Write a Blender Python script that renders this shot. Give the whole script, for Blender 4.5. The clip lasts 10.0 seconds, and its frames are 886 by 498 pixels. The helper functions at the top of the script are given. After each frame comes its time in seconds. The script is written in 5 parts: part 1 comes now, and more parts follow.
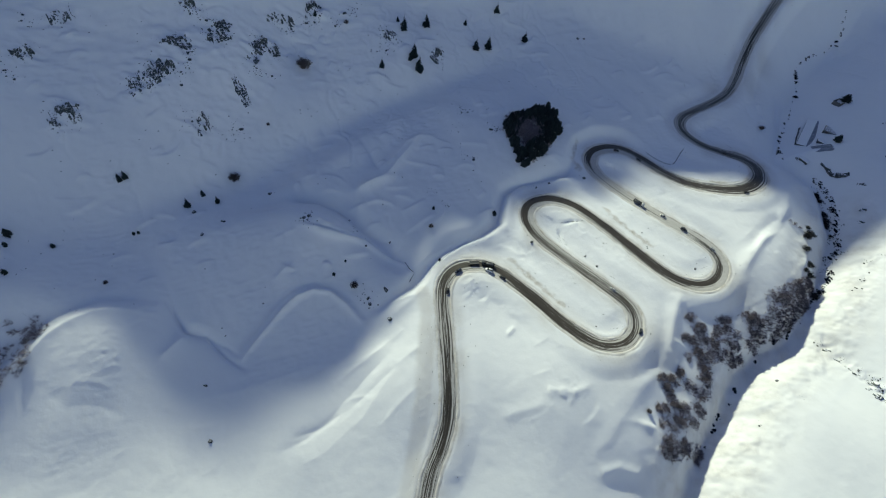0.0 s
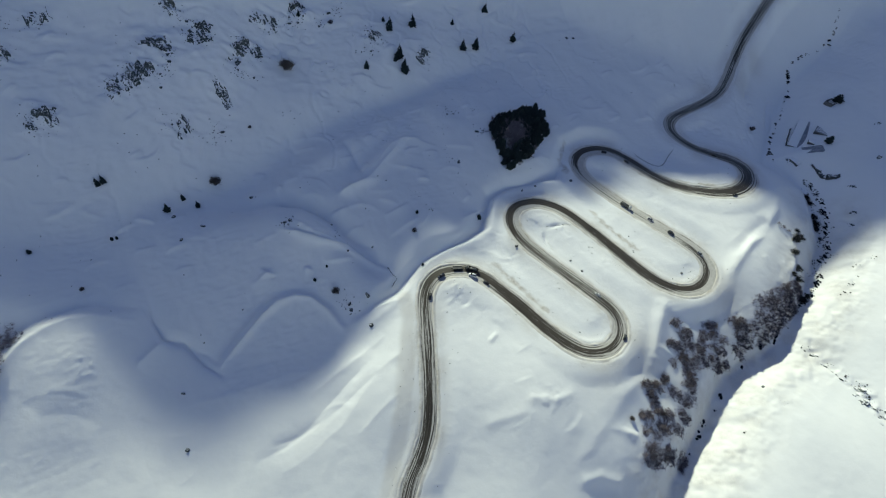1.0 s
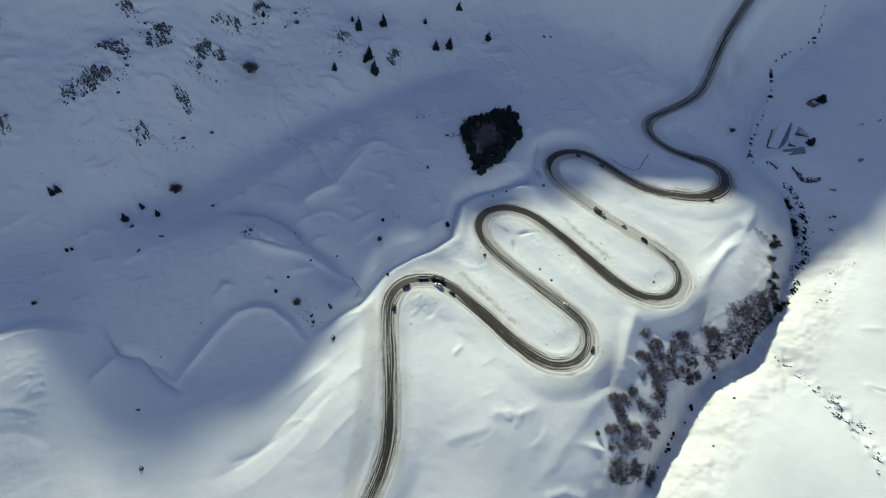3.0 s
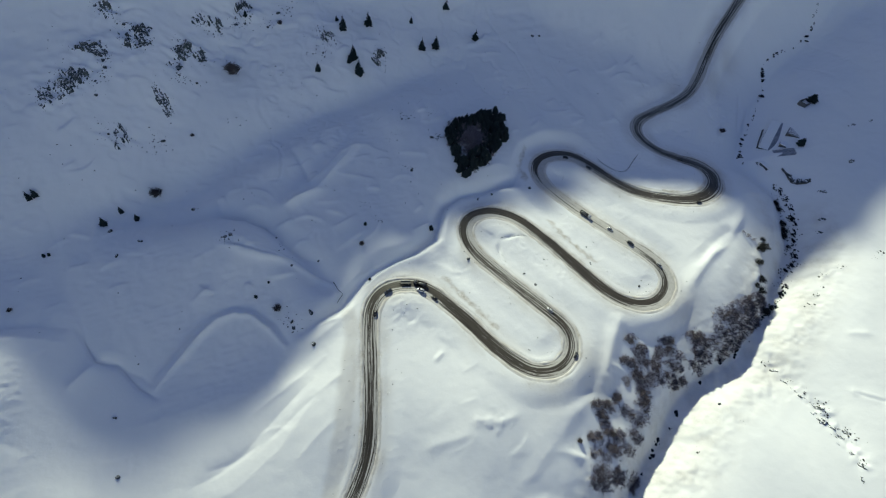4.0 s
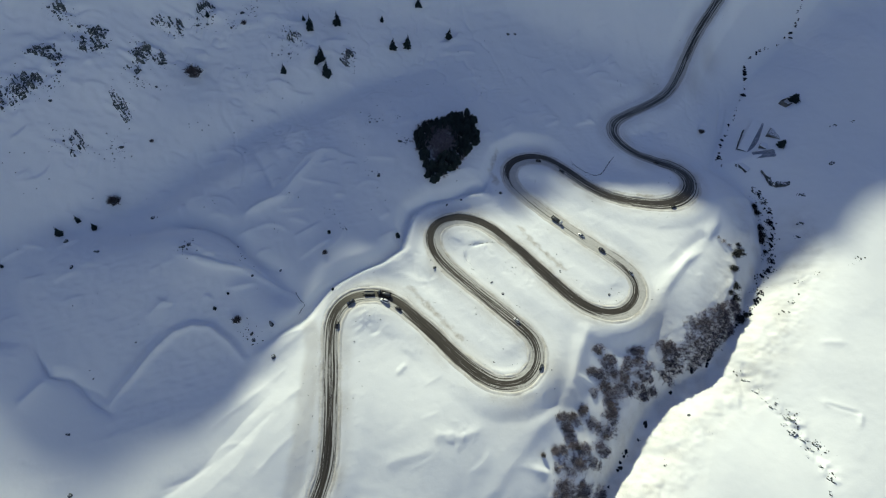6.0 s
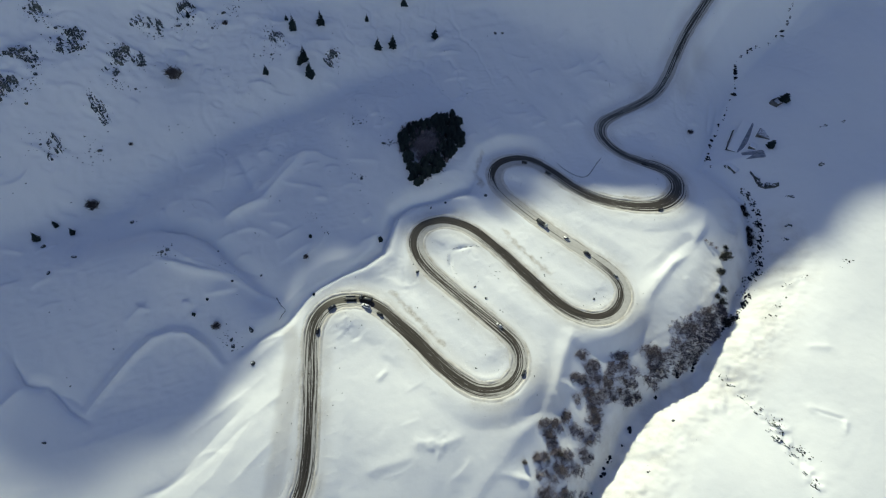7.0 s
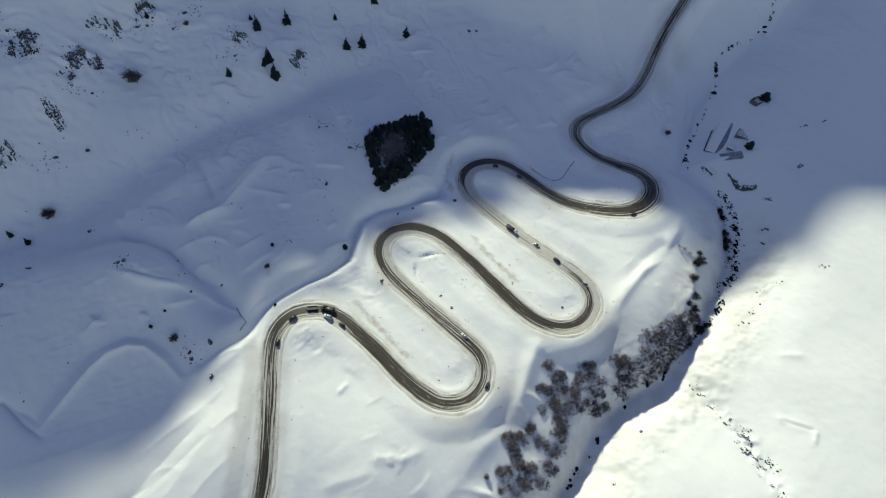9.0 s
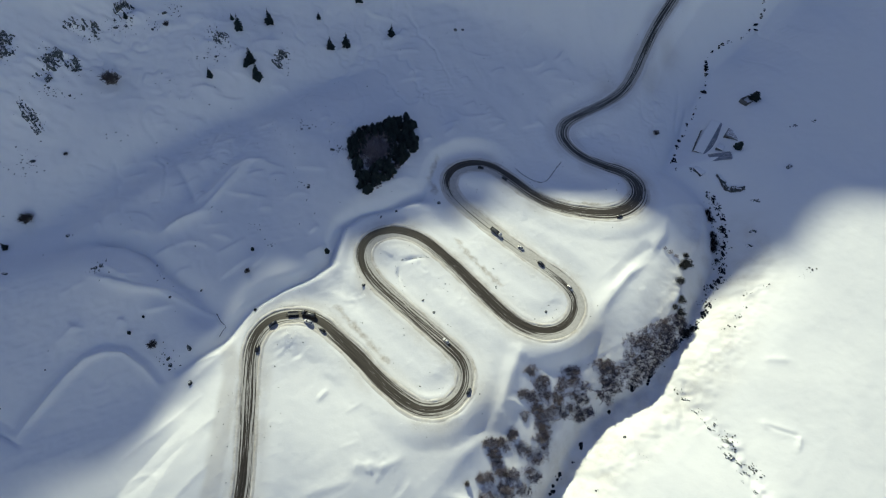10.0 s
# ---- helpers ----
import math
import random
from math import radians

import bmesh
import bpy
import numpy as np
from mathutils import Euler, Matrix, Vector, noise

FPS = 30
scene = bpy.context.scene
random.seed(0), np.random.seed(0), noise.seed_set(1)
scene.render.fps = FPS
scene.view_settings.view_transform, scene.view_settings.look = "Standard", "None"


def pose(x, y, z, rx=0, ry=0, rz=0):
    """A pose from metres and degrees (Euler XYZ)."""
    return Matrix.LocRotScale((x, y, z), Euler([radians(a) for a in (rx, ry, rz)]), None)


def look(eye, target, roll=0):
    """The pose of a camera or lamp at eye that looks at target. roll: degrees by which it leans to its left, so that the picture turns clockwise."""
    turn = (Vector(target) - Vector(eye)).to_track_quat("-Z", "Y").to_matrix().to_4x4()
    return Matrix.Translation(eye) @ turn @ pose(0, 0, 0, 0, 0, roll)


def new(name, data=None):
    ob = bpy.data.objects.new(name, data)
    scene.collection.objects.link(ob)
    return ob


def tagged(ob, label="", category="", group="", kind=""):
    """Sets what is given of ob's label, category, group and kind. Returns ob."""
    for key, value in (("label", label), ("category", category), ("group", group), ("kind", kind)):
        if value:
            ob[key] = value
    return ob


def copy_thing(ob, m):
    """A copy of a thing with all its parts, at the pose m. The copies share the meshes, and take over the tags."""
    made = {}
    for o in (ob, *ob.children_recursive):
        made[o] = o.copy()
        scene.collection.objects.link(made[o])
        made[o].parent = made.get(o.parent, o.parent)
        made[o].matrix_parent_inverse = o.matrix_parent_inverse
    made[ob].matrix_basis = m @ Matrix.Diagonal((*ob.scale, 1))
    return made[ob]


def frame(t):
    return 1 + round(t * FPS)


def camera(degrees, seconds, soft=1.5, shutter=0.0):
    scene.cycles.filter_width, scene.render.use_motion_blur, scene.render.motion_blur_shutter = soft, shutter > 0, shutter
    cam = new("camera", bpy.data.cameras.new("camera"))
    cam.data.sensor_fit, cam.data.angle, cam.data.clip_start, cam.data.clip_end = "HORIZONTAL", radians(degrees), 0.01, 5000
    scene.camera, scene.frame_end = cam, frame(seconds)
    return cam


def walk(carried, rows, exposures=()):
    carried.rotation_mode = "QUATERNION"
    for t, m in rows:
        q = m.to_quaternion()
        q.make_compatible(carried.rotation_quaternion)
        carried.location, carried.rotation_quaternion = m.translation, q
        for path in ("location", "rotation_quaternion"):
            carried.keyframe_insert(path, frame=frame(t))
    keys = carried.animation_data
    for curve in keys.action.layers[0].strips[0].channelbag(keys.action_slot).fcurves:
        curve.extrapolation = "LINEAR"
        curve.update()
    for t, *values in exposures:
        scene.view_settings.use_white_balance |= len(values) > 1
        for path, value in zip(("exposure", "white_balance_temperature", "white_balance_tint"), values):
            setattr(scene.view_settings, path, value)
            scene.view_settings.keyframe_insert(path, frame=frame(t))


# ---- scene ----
cam = camera(84.05, 10.0, soft=1.1)
PATH = [
    (0, 0.00, 0.00, 291.00, 40.345, -5.803, 6.788),
    (0.5, 5.13, 4.22, 291.98, 40.100, -5.780, 6.761),
    (1, 10.25, 8.42, 292.96, 39.852, -5.757, 6.733),
    (1.5, 15.38, 12.60, 293.92, 39.601, -5.732, 6.704),
    (2, 20.51, 16.77, 294.86, 39.347, -5.706, 6.673),
    (2.5, 25.63, 20.92, 295.80, 39.091, -5.679, 6.642),
    (3, 30.76, 25.05, 296.72, 38.831, -5.651, 6.609),
    (3.5, 35.88, 29.17, 297.63, 38.568, -5.621, 6.575),
    (4, 41.00, 33.27, 298.53, 38.303, -5.590, 6.540),
    (4.5, 46.13, 37.36, 299.41, 38.034, -5.559, 6.503),
    (5, 51.25, 41.42, 300.29, 37.763, -5.525, 6.465),
    (5.5, 56.37, 45.47, 301.15, 37.488, -5.491, 6.426),
    (6, 61.50, 49.51, 302.00, 37.211, -5.456, 6.385),
    (6.5, 66.62, 53.53, 302.83, 36.930, -5.419, 6.343),
    (7, 71.74, 57.53, 303.66, 36.647, -5.381, 6.300),
    (7.5, 76.86, 61.51, 304.47, 36.361, -5.343, 6.256),
    (8, 81.98, 65.48, 305.27, 36.072, -5.303, 6.210),
    (8.5, 87.10, 69.43, 306.06, 35.780, -5.262, 6.163),
    (9, 92.22, 73.36, 306.83, 35.485, -5.220, 6.114),
    (9.5, 97.34, 77.28, 307.59, 35.187, -5.177, 6.064),
    (10, 102.46, 81.18, 308.34, 34.886, -5.133, 6.013),
]
walk(cam, [(t, pose(x, y, z, rx, ry, rz)) for t, x, y, z, rx, ry, rz in PATH], [(0.0, 0.0, 6600.0, 19.5), (10.0, 0.13, 6900.0, 21.5)])
# ---- world, sun and exposure ----
SUN_AZ, SUN_EL = 31.0, 34.0          # degrees to the left of +y, degrees above the horizon

world = bpy.data.worlds.new("winter_sky")
scene.world = world
world.use_nodes = True
wn = world.node_tree.nodes
sky = wn.new("ShaderNodeTexSky")
sky.sky_type = 'NISHITA'
sky.sun_disc = False
sky.sun_elevation = radians(SUN_EL)
sky.sun_rotation = radians(-SUN_AZ)
sky.altitude = 2000.0
sky.ozone_density = 3.0
sky.dust_density = 1.2
world.node_tree.links.new(sky.outputs[0], wn["Background"].inputs[0])
wn["Background"].inputs[1].default_value = 0.095

sun = new("sun", bpy.data.lights.new("sun", 'SUN'))
sun.data.energy, sun.data.angle, sun.data.color = 4.4, radians(1.15), (0.867, 1.0, 0.738)
sun_way = Vector((-math.sin(radians(SUN_AZ)) * math.cos(radians(SUN_EL)), math.cos(radians(SUN_AZ)) * math.cos(radians(SUN_EL)), math.sin(radians(SUN_EL))))
sun.matrix_world = look((0, 600, 900), Vector((0, 600, 900)) - sun_way)
# ---- materials ----
def material(name, rough=0.7, metal=0.0, spec=0.3):
    m = bpy.data.materials.new(name)
    m.use_nodes = True
    b = m.node_tree.nodes["Principled BSDF"]
    b.inputs["Roughness"].default_value, b.inputs["Metallic"].default_value = rough, metal
    b.inputs["Specular IOR Level"].default_value = spec
    return m, m.node_tree.nodes, m.node_tree.links, b


def noise_tex(nodes, links, scale, detail=4.0, rough=0.55, coords=None):
    n = nodes.new("ShaderNodeTexNoise")
    n.inputs["Scale"].default_value, n.inputs["Detail"].default_value, n.inputs["Roughness"].default_value = scale, detail, rough
    if coords is not None:
        links.new(coords, n.inputs["Vector"])
    return n


def ramp(nodes, links, value, stops):
    r = nodes.new("ShaderNodeValToRGB")
    while len(r.color_ramp.elements) < len(stops):
        r.color_ramp.elements.new(0.5)
    for e, (at, c) in zip(r.color_ramp.elements, stops):
        e.position, e.color = at, (*c, 1.0) if len(c) == 3 else c
    links.new(value, r.inputs[0])
    return r


def mixed(nodes, links, factor, a, b):
    m = nodes.new("ShaderNodeMix")
    m.data_type = 'RGBA'
    for socket, v in ((m.inputs[0], factor), (m.inputs[6], a), (m.inputs[7], b)):
        if isinstance(v, tuple):
            socket.default_value = (*v, 1.0)
        elif isinstance(v, float):
            socket.default_value = v
        else:
            links.new(v, socket)
    return m.outputs[2]


def calc(nodes, links, op, a, b=0.0, c=0.0):
    n = nodes.new("ShaderNodeMath")
    n.operation = op
    for socket, v in zip(n.inputs, (a, b, c)):
        if isinstance(v, (int, float)):
            socket.default_value = v
        else:
            links.new(v, socket)
    return n.outputs[0]


def bump(nodes, links, bsdf, height, strength, distance):
    b = nodes.new("ShaderNodeBump")
    b.inputs["Strength"].default_value, b.inputs["Distance"].default_value = strength, distance
    links.new(height, b.inputs["Height"])
    links.new(b.outputs[0], bsdf.inputs["Normal"])
    return b


def make_snow(name, dirty):
    m, nodes, links, b = material(name, 0.62, 0.0, 0.25)
    where = nodes.new("ShaderNodeNewGeometry").outputs["Position"]
    broad = noise_tex(nodes, links, 0.035, 5.0, 0.6, where)
    fine = noise_tex(nodes, links, 0.9, 5.0, 0.6, where)
    clean = mixed(nodes, links, broad.outputs[0], (0.86, 0.872, 0.885), (0.92, 0.92, 0.91))
    grit = ramp(nodes, links, fine.outputs[0], [(0.35, (0.36, 0.31, 0.25)), (0.7, (0.66, 0.61, 0.54))])
    # share of grit colour: roadside soil, plus shade painted on the ravine snow
    soil_and_shade = nodes.new("ShaderNodeAttribute")
    soil_and_shade.attribute_name = "soil_and_shade"
    patch = ramp(nodes, links, noise_tex(nodes, links, 0.16, 6.0, 0.7, where).outputs[0], [(0.36, (0, 0, 0)), (0.66, (1, 1, 1))])
    amount = calc(nodes, links, 'MULTIPLY', soil_and_shade.outputs["Fac"], calc(nodes, links, 'MULTIPLY_ADD', patch.outputs[0], 0.75, 0.25))
    colour = mixed(nodes, links, amount if dirty else 0.0, clean, grit.outputs[0])
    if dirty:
        # a thin brown film: thawed dirt, and painted warm light in the ravine
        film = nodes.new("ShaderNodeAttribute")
        film.attribute_name = "stain_and_warmth"
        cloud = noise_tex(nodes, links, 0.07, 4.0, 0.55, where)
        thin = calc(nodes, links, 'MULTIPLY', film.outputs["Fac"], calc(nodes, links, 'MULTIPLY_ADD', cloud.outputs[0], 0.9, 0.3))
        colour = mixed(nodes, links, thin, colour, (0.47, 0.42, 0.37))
    links.new(colour, b.inputs["Base Color"])
    ripples = noise_tex(nodes, links, 0.22, 7.0, 0.62, where)
    height = calc(nodes, links, 'ADD', calc(nodes, links, 'MULTIPLY', ripples.outputs[0], 1.3), calc(nodes, links, 'MULTIPLY', fine.outputs[0], 0.25))
    bump(nodes, links, b, height, 0.19, 0.7)
    return m


SNOW = make_snow("snow", True)
CLEAN_SNOW = make_snow("clean_snow", False)


def make_road():
    m, nodes, links, b = material("wet_asphalt", 0.45, 0.0, 0.4)
    uv = nodes.new("ShaderNodeUVMap").outputs[0]
    stretch = nodes.new("ShaderNodeMapping")
    stretch.inputs["Scale"].default_value = (0.012, 1.0, 1.0)
    links.new(uv, stretch.inputs[0])
    short = nodes.new("ShaderNodeMapping")
    short.inputs["Scale"].default_value = (0.05, 1.0, 1.0)
    links.new(uv, short.inputs[0])
    sep = nodes.new("ShaderNodeSeparateXYZ")
    links.new(uv, sep.inputs[0])
    across = calc(nodes, links, 'ABSOLUTE', sep.outputs[1])
    where = nodes.new("ShaderNodeNewGeometry").outputs["Position"]
    tone = ramp(nodes, links, noise_tex(nodes, links, 1.3, 4.0, 0.6, short.outputs[0]).outputs[0], [(0.3, (0.025, 0.0200, 0.0155)), (0.72, (0.085, 0.071, 0.056))])
    lanes = noise_tex(nodes, links, 1.5, 4.0, 0.65, stretch.outputs[0])
    fine = noise_tex(nodes, links, 3.4, 3.0, 0.7, short.outputs[0])
    # slush lies in strips between the wheel tracks and along the edges
    wander = noise_tex(nodes, links, 0.025, 2.0, 0.5, where)
    strips = calc(nodes, links, 'COSINE', calc(nodes, links, 'MULTIPLY_ADD', wander.outputs[0], 12.0, calc(nodes, links, 'MULTIPLY', across, 3.3)))
    attr = nodes.new("ShaderNodeAttribute")
    attr.attribute_name = "slush"
    drift = noise_tex(nodes, links, 0.02, 2.0, 0.5, where)
    total = calc(nodes, links, 'MULTIPLY_ADD', strips, 0.06, lanes.outputs[0])
    total = calc(nodes, links, 'MULTIPLY_ADD', fine.outputs[0], 0.35, total)
    total = calc(nodes, links, 'MULTIPLY_ADD', attr.outputs["Fac"], 0.31, total)
    total = calc(nodes, links, 'MULTIPLY_ADD', drift.outputs[0], 0.22, total)
    total = calc(nodes, links, 'MULTIPLY_ADD', calc(nodes, links, 'SUBTRACT', across, 3.2), 0.05, total)
    mask = ramp(nodes, links, total, [(0.87, (0, 0, 0)), (0.95, (1, 1, 1))])
    grime = mixed(nodes, links, noise_tex(nodes, links, 0.8, 5.0, 0.6, where).outputs[0], (0.34, 0.315, 0.28), (0.68, 0.66, 0.63))
    links.new(mixed(nodes, links, mask.outputs[0], tone.outputs[0], grime), b.inputs["Base Color"])
    links.new(ramp(nodes, links, mask.outputs[0], [(0.0, (0.42, 0.42, 0.42)), (1.0, (0.8, 0.8, 0.8))]).outputs[0], b.inputs["Roughness"])
    bump(nodes, links, b, noise_tex(nodes, links, 6.0, 4.0, 0.6, where).outputs[0], 0.4, 0.03)
    return m


ROAD = make_road()


def mottled(name, dark, light, scale, rough=0.8, spec=0.2, relief=0.0, spread=(0.3, 0.7), metal=0.0, cover=0.0):
    """A rough natural surface of two tones, varied from piece to piece."""
    m, nodes, links, b = material(name, rough, metal, spec)
    where = nodes.new("ShaderNodeTexCoord").outputs["Object"]
    n = noise_tex(nodes, links, scale, 5.0, 0.65, where)
    c = ramp(nodes, links, n.outputs[0], [(spread[0], dark), (spread[1], light)])
    info = nodes.new("ShaderNodeObjectInfo")
    value = nodes.new("ShaderNodeHueSaturation")
    links.new(calc(nodes, links, 'MULTIPLY_ADD', info.outputs["Random"], 0.5, 0.75), value.inputs["Value"])
    links.new(c.outputs[0], value.inputs["Color"])
    colour = value.outputs[0]
    if cover:
        # snow that lies on the flatter tops
        shape = nodes.new("ShaderNodeNewGeometry")
        up = nodes.new("ShaderNodeSeparateXYZ")
        links.new(shape.outputs["Normal"], up.inputs[0])
        ragged = noise_tex(nodes, links, 0.8, 4.0, 0.7, shape.outputs["Position"])
        lies = calc(nodes, links, 'MULTIPLY_ADD', ragged.outputs[0], 1.3, calc(nodes, links, 'SUBTRACT', up.outputs[2], 1.45 - cover))
        colour = mixed(nodes, links, ramp(nodes, links, lies, [(0.35, (0, 0, 0)), (0.5, (1, 1, 1))]).outputs[0], colour, (0.80, 0.81, 0.83))
    links.new(colour, b.inputs["Base Color"])
    if relief:
        bump(nodes, links, b, n.outputs[0], 0.7, relief)
    return m


NEEDLES = mottled("conifer_needles", (0.009, 0.017, 0.018), (0.032, 0.048, 0.044), 1.3, 0.75)
BARK = mottled("bark", (0.05, 0.04, 0.03), (0.14, 0.11, 0.085), 2.5, 0.9)
TWIGS = mottled("bare_twigs", (0.165, 0.140, 0.152), (0.35, 0.305, 0.325), 0.7, 0.9)
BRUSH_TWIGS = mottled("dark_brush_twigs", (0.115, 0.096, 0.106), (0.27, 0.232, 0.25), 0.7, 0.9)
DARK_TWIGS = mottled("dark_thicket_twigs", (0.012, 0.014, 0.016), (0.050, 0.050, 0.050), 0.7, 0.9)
DRY_TWIGS = mottled("russet_twigs", (0.062, 0.053, 0.053), (0.16, 0.138, 0.136), 0.7, 0.9)
CRAG = mottled("bedrock", (0.022, 0.027, 0.029), (0.13, 0.148, 0.145), 0.9, 0.85, 0.25, 0.15, cover=0.5)
ROCK = mottled("rock", (0.022, 0.025, 0.028), (0.14, 0.15, 0.15), 0.9, 0.85, 0.25, 0.15, cover=0.22)
STONE = mottled("dry_stone", (0.05, 0.05, 0.048), (0.19, 0.185, 0.175), 1.6, 0.9, 0.2, 0.08)
WET_ROCK = mottled("wet_rock", (0.008, 0.009, 0.010), (0.050, 0.050, 0.048), 0.9, 0.6, 0.2, 0.1)
SLATE = mottled("frosted_slate", (0.19, 0.21, 0.25), (0.34, 0.36, 0.41), 1.1, 0.7, 0.35, 0.05, cover=0.1)
OLD_ROOF = mottled("weathered_roof", (0.15, 0.155, 0.16), (0.40, 0.41, 0.42), 0.9, 0.8, 0.3, 0.06, cover=0.25)
WATER, _, _, wb = material("stream_water", 0.25, 0.0, 0.25)
wb.inputs["Base Color"].default_value = (0.008, 0.011, 0.016, 1)


def paint(name, colour, rough=0.35, metal=0.0):
    """Car paint with road grime."""
    m, nodes, links, b = material(name, rough, metal, 0.5)
    where = nodes.new("ShaderNodeTexCoord").outputs["Object"]
    dirt = ramp(nodes, links, noise_tex(nodes, links, 1.8, 5.0, 0.6, where).outputs[0], [(0.45, (0, 0, 0)), (0.8, (0.5, 0.5, 0.5))])
    links.new(mixed(nodes, links, dirt.outputs[0], colour, (0.20, 0.18, 0.16)), b.inputs["Base Color"])
    return m


BLACK_PAINT, WHITE_PAINT = paint("black_paint", (0.012, 0.013, 0.015)), paint("white_paint", (0.78, 0.78, 0.77))
GREY_PAINT, SILVER_PAINT = paint("grey_paint", (0.06, 0.065, 0.07)), paint("silver_paint", (0.50, 0.51, 0.52), 0.3, 0.4)
BLUE_PAINT = paint("dark_blue_paint", (0.015, 0.025, 0.05))
GLASS = paint("car_glass", (0.012, 0.014, 0.016), 0.06)
RUBBER = paint("rubber", (0.018, 0.018, 0.018), 0.85)
STEEL = paint("wheel_steel", (0.35, 0.35, 0.36), 0.35, 0.8)
LAMP_WHITE = paint("headlamp_glass", (0.7, 0.7, 0.68), 0.15)
LAMP_RED = paint("tail_lamp", (0.25, 0.012, 0.010), 0.2)
LINE_PAINT = mottled("worn_line_paint", (0.16, 0.155, 0.145), (0.55, 0.54, 0.52), 2.0, 0.7)

# ---- the shape of the land ----
# the road's centre line, from the valley up through the hairpins
LOWER_ROAD = [(60.0, -300.0), (38.0, -120.0), (20.0, -10.0), (12.5, 50.0), (12.6, 81.2), (15.7, 93.7), (18.2, 107.7), (17.6, 121.2), (13.3, 143.9), (9.3, 162.5), (4.9, 182.3), (4.1, 190.7), (6.3, 198.9), (12.0, 205.9), (21.3, 209.6), (30.2, 210.5), (40.5, 207.1), (52.4, 199.8), (66.0, 190.5), (84.7, 176.1), (102.3, 166.5), (114.2, 166.1), (123.6, 171.0), (129.1, 179.8), (129.5, 189.0), (125.8, 196.9), (117.0, 203.8), (99.4, 215.9), (80.1, 229.3), (68.1, 238.0), (60.1, 246.3), (56.4, 254.9), (57.1, 264.3), (63.3, 271.4), (73.7, 275.4), (85.9, 274.6), (96.3, 269.9), (116.8, 255.6), (136.2, 238.9), (154.5, 224.6), (167.3, 219.6), (178.6, 219.7), (189.1, 225.4)]
UPPER_ROAD = [(195.3, 236.0), (194.9, 246.2), (188.4, 255.0), (175.4, 263.7), (156.4, 275.2), (136.9, 289.2), (120.3, 301.7), (109.1, 310.9), (104.5, 320.2), (106.9, 329.9), (115.1, 336.3), (126.0, 338.6), (137.0, 335.7), (149.0, 328.5), (161.9, 319.8), (178.6, 312.2), (198.8, 309.0), (218.8, 309.6), (231.5, 315.7), (239.3, 327.2), (238.8, 339.9), (230.7, 348.8), (217.1, 353.6), (201.4, 360.8), (190.9, 370.0), (186.1, 380.2), (189.0, 392.1), (201.0, 401.9), (218.2, 413.4), (232.6, 426.8), (242.2, 444.0), (249.9, 464.9), (257.1, 483.8), (267.7, 503.1), (280.3, 524.1), (294.7, 542.7), (312.6, 568.7), (345.0, 620.0), (380.0, 690.0)]
# the stream's course, from the head of the valley down
STREAM = [(430, 640), (362, 522), (318, 472), (303, 445), (282, 398), (275, 382), (269, 365), (280, 359), (292, 350), (300, 341), (302, 326), (304, 309), (303, 294), (294, 276), (286, 264), (277, 245), (267, 230), (258, 219), (251, 208), (227, 192), (211, 178), (201, 163), (195, 149), (186, 136), (179, 123), (174, 114), (162, 84), (149, 24), (144, -86)]
# broad swells and hollows: x, y, radius, height
SWELLS = [(-183, 327, 45, 14.9), (-153, 247, 45, -12), (274, 181, 45, -8.5), (-240, 192, 45, -10.5), (90, 136, 45, 8.9), (187, 351, 45, -6.6), (251, 233, 45, 7.1), (244, 341, 45, 6), (45, 323, 45, 5.3), (3, 132, 45, 4.4), (-63, 409, 45, 5.3), (-216, 290, 45, 5.1), (-122, 136, 45, -5.7), (-198, 191, 45, -5.6), (321, 389, 45, -4.7), (167, 208, 45, 4.1)]
BROAD = [42.25, 42.93, -4.75, 3.47, -11.24, -13.87, 3.59, 17.92, 6.94, -1.39]
# bedrock ledges: x, y, reach, narrowness, turn, height
LEDGES = [(-213.2, 293.1, 10, 0.55, 20, 1.7), (-184.5, 329.8, 12, 0.6, 35, 1.5), (-209.6, 313.7, 8, 0.5, 30, 1.4), (-152.0, 363.0, 8, 0.6, 10, 1.6), (-142.8, 364.7, 6, 0.7, 80, 1.7), (-157.8, 337.2, 8, 0.5, 65, 1.6), (-158.2, 326.7, 8, 0.5, 70, 1.3), (-148.4, 338.1, 6, 0.7, 60, 1.6), (-220.2, 282.0, 13, 0.6, 55, 1.0), (-207.2, 341.2, 7, 0.5, 120, 1.3)]
LEDGES += [(-131.5, 382.1, 7, 0.7, 70, 1.9), (-162.0, 299.2, 10, 0.4, 130, 0.8), (-202.2, 312.3, 6, 0.5, 10, 1.3), (-258.1, 245.1, 10, 0.6, 30, 1.5), (-294.1, 276.0, 8, 0.6, 30, 1.4), (-284.2, 309.1, 8, 0.6, 40, 1.4), (-179.1, 270.1, 8, 0.5, 110, 1.0), (-71.8, 385.9, 8, 0.5, 60, 1.2), (-30.3, 391.2, 7, 0.5, 70, 1.2)]
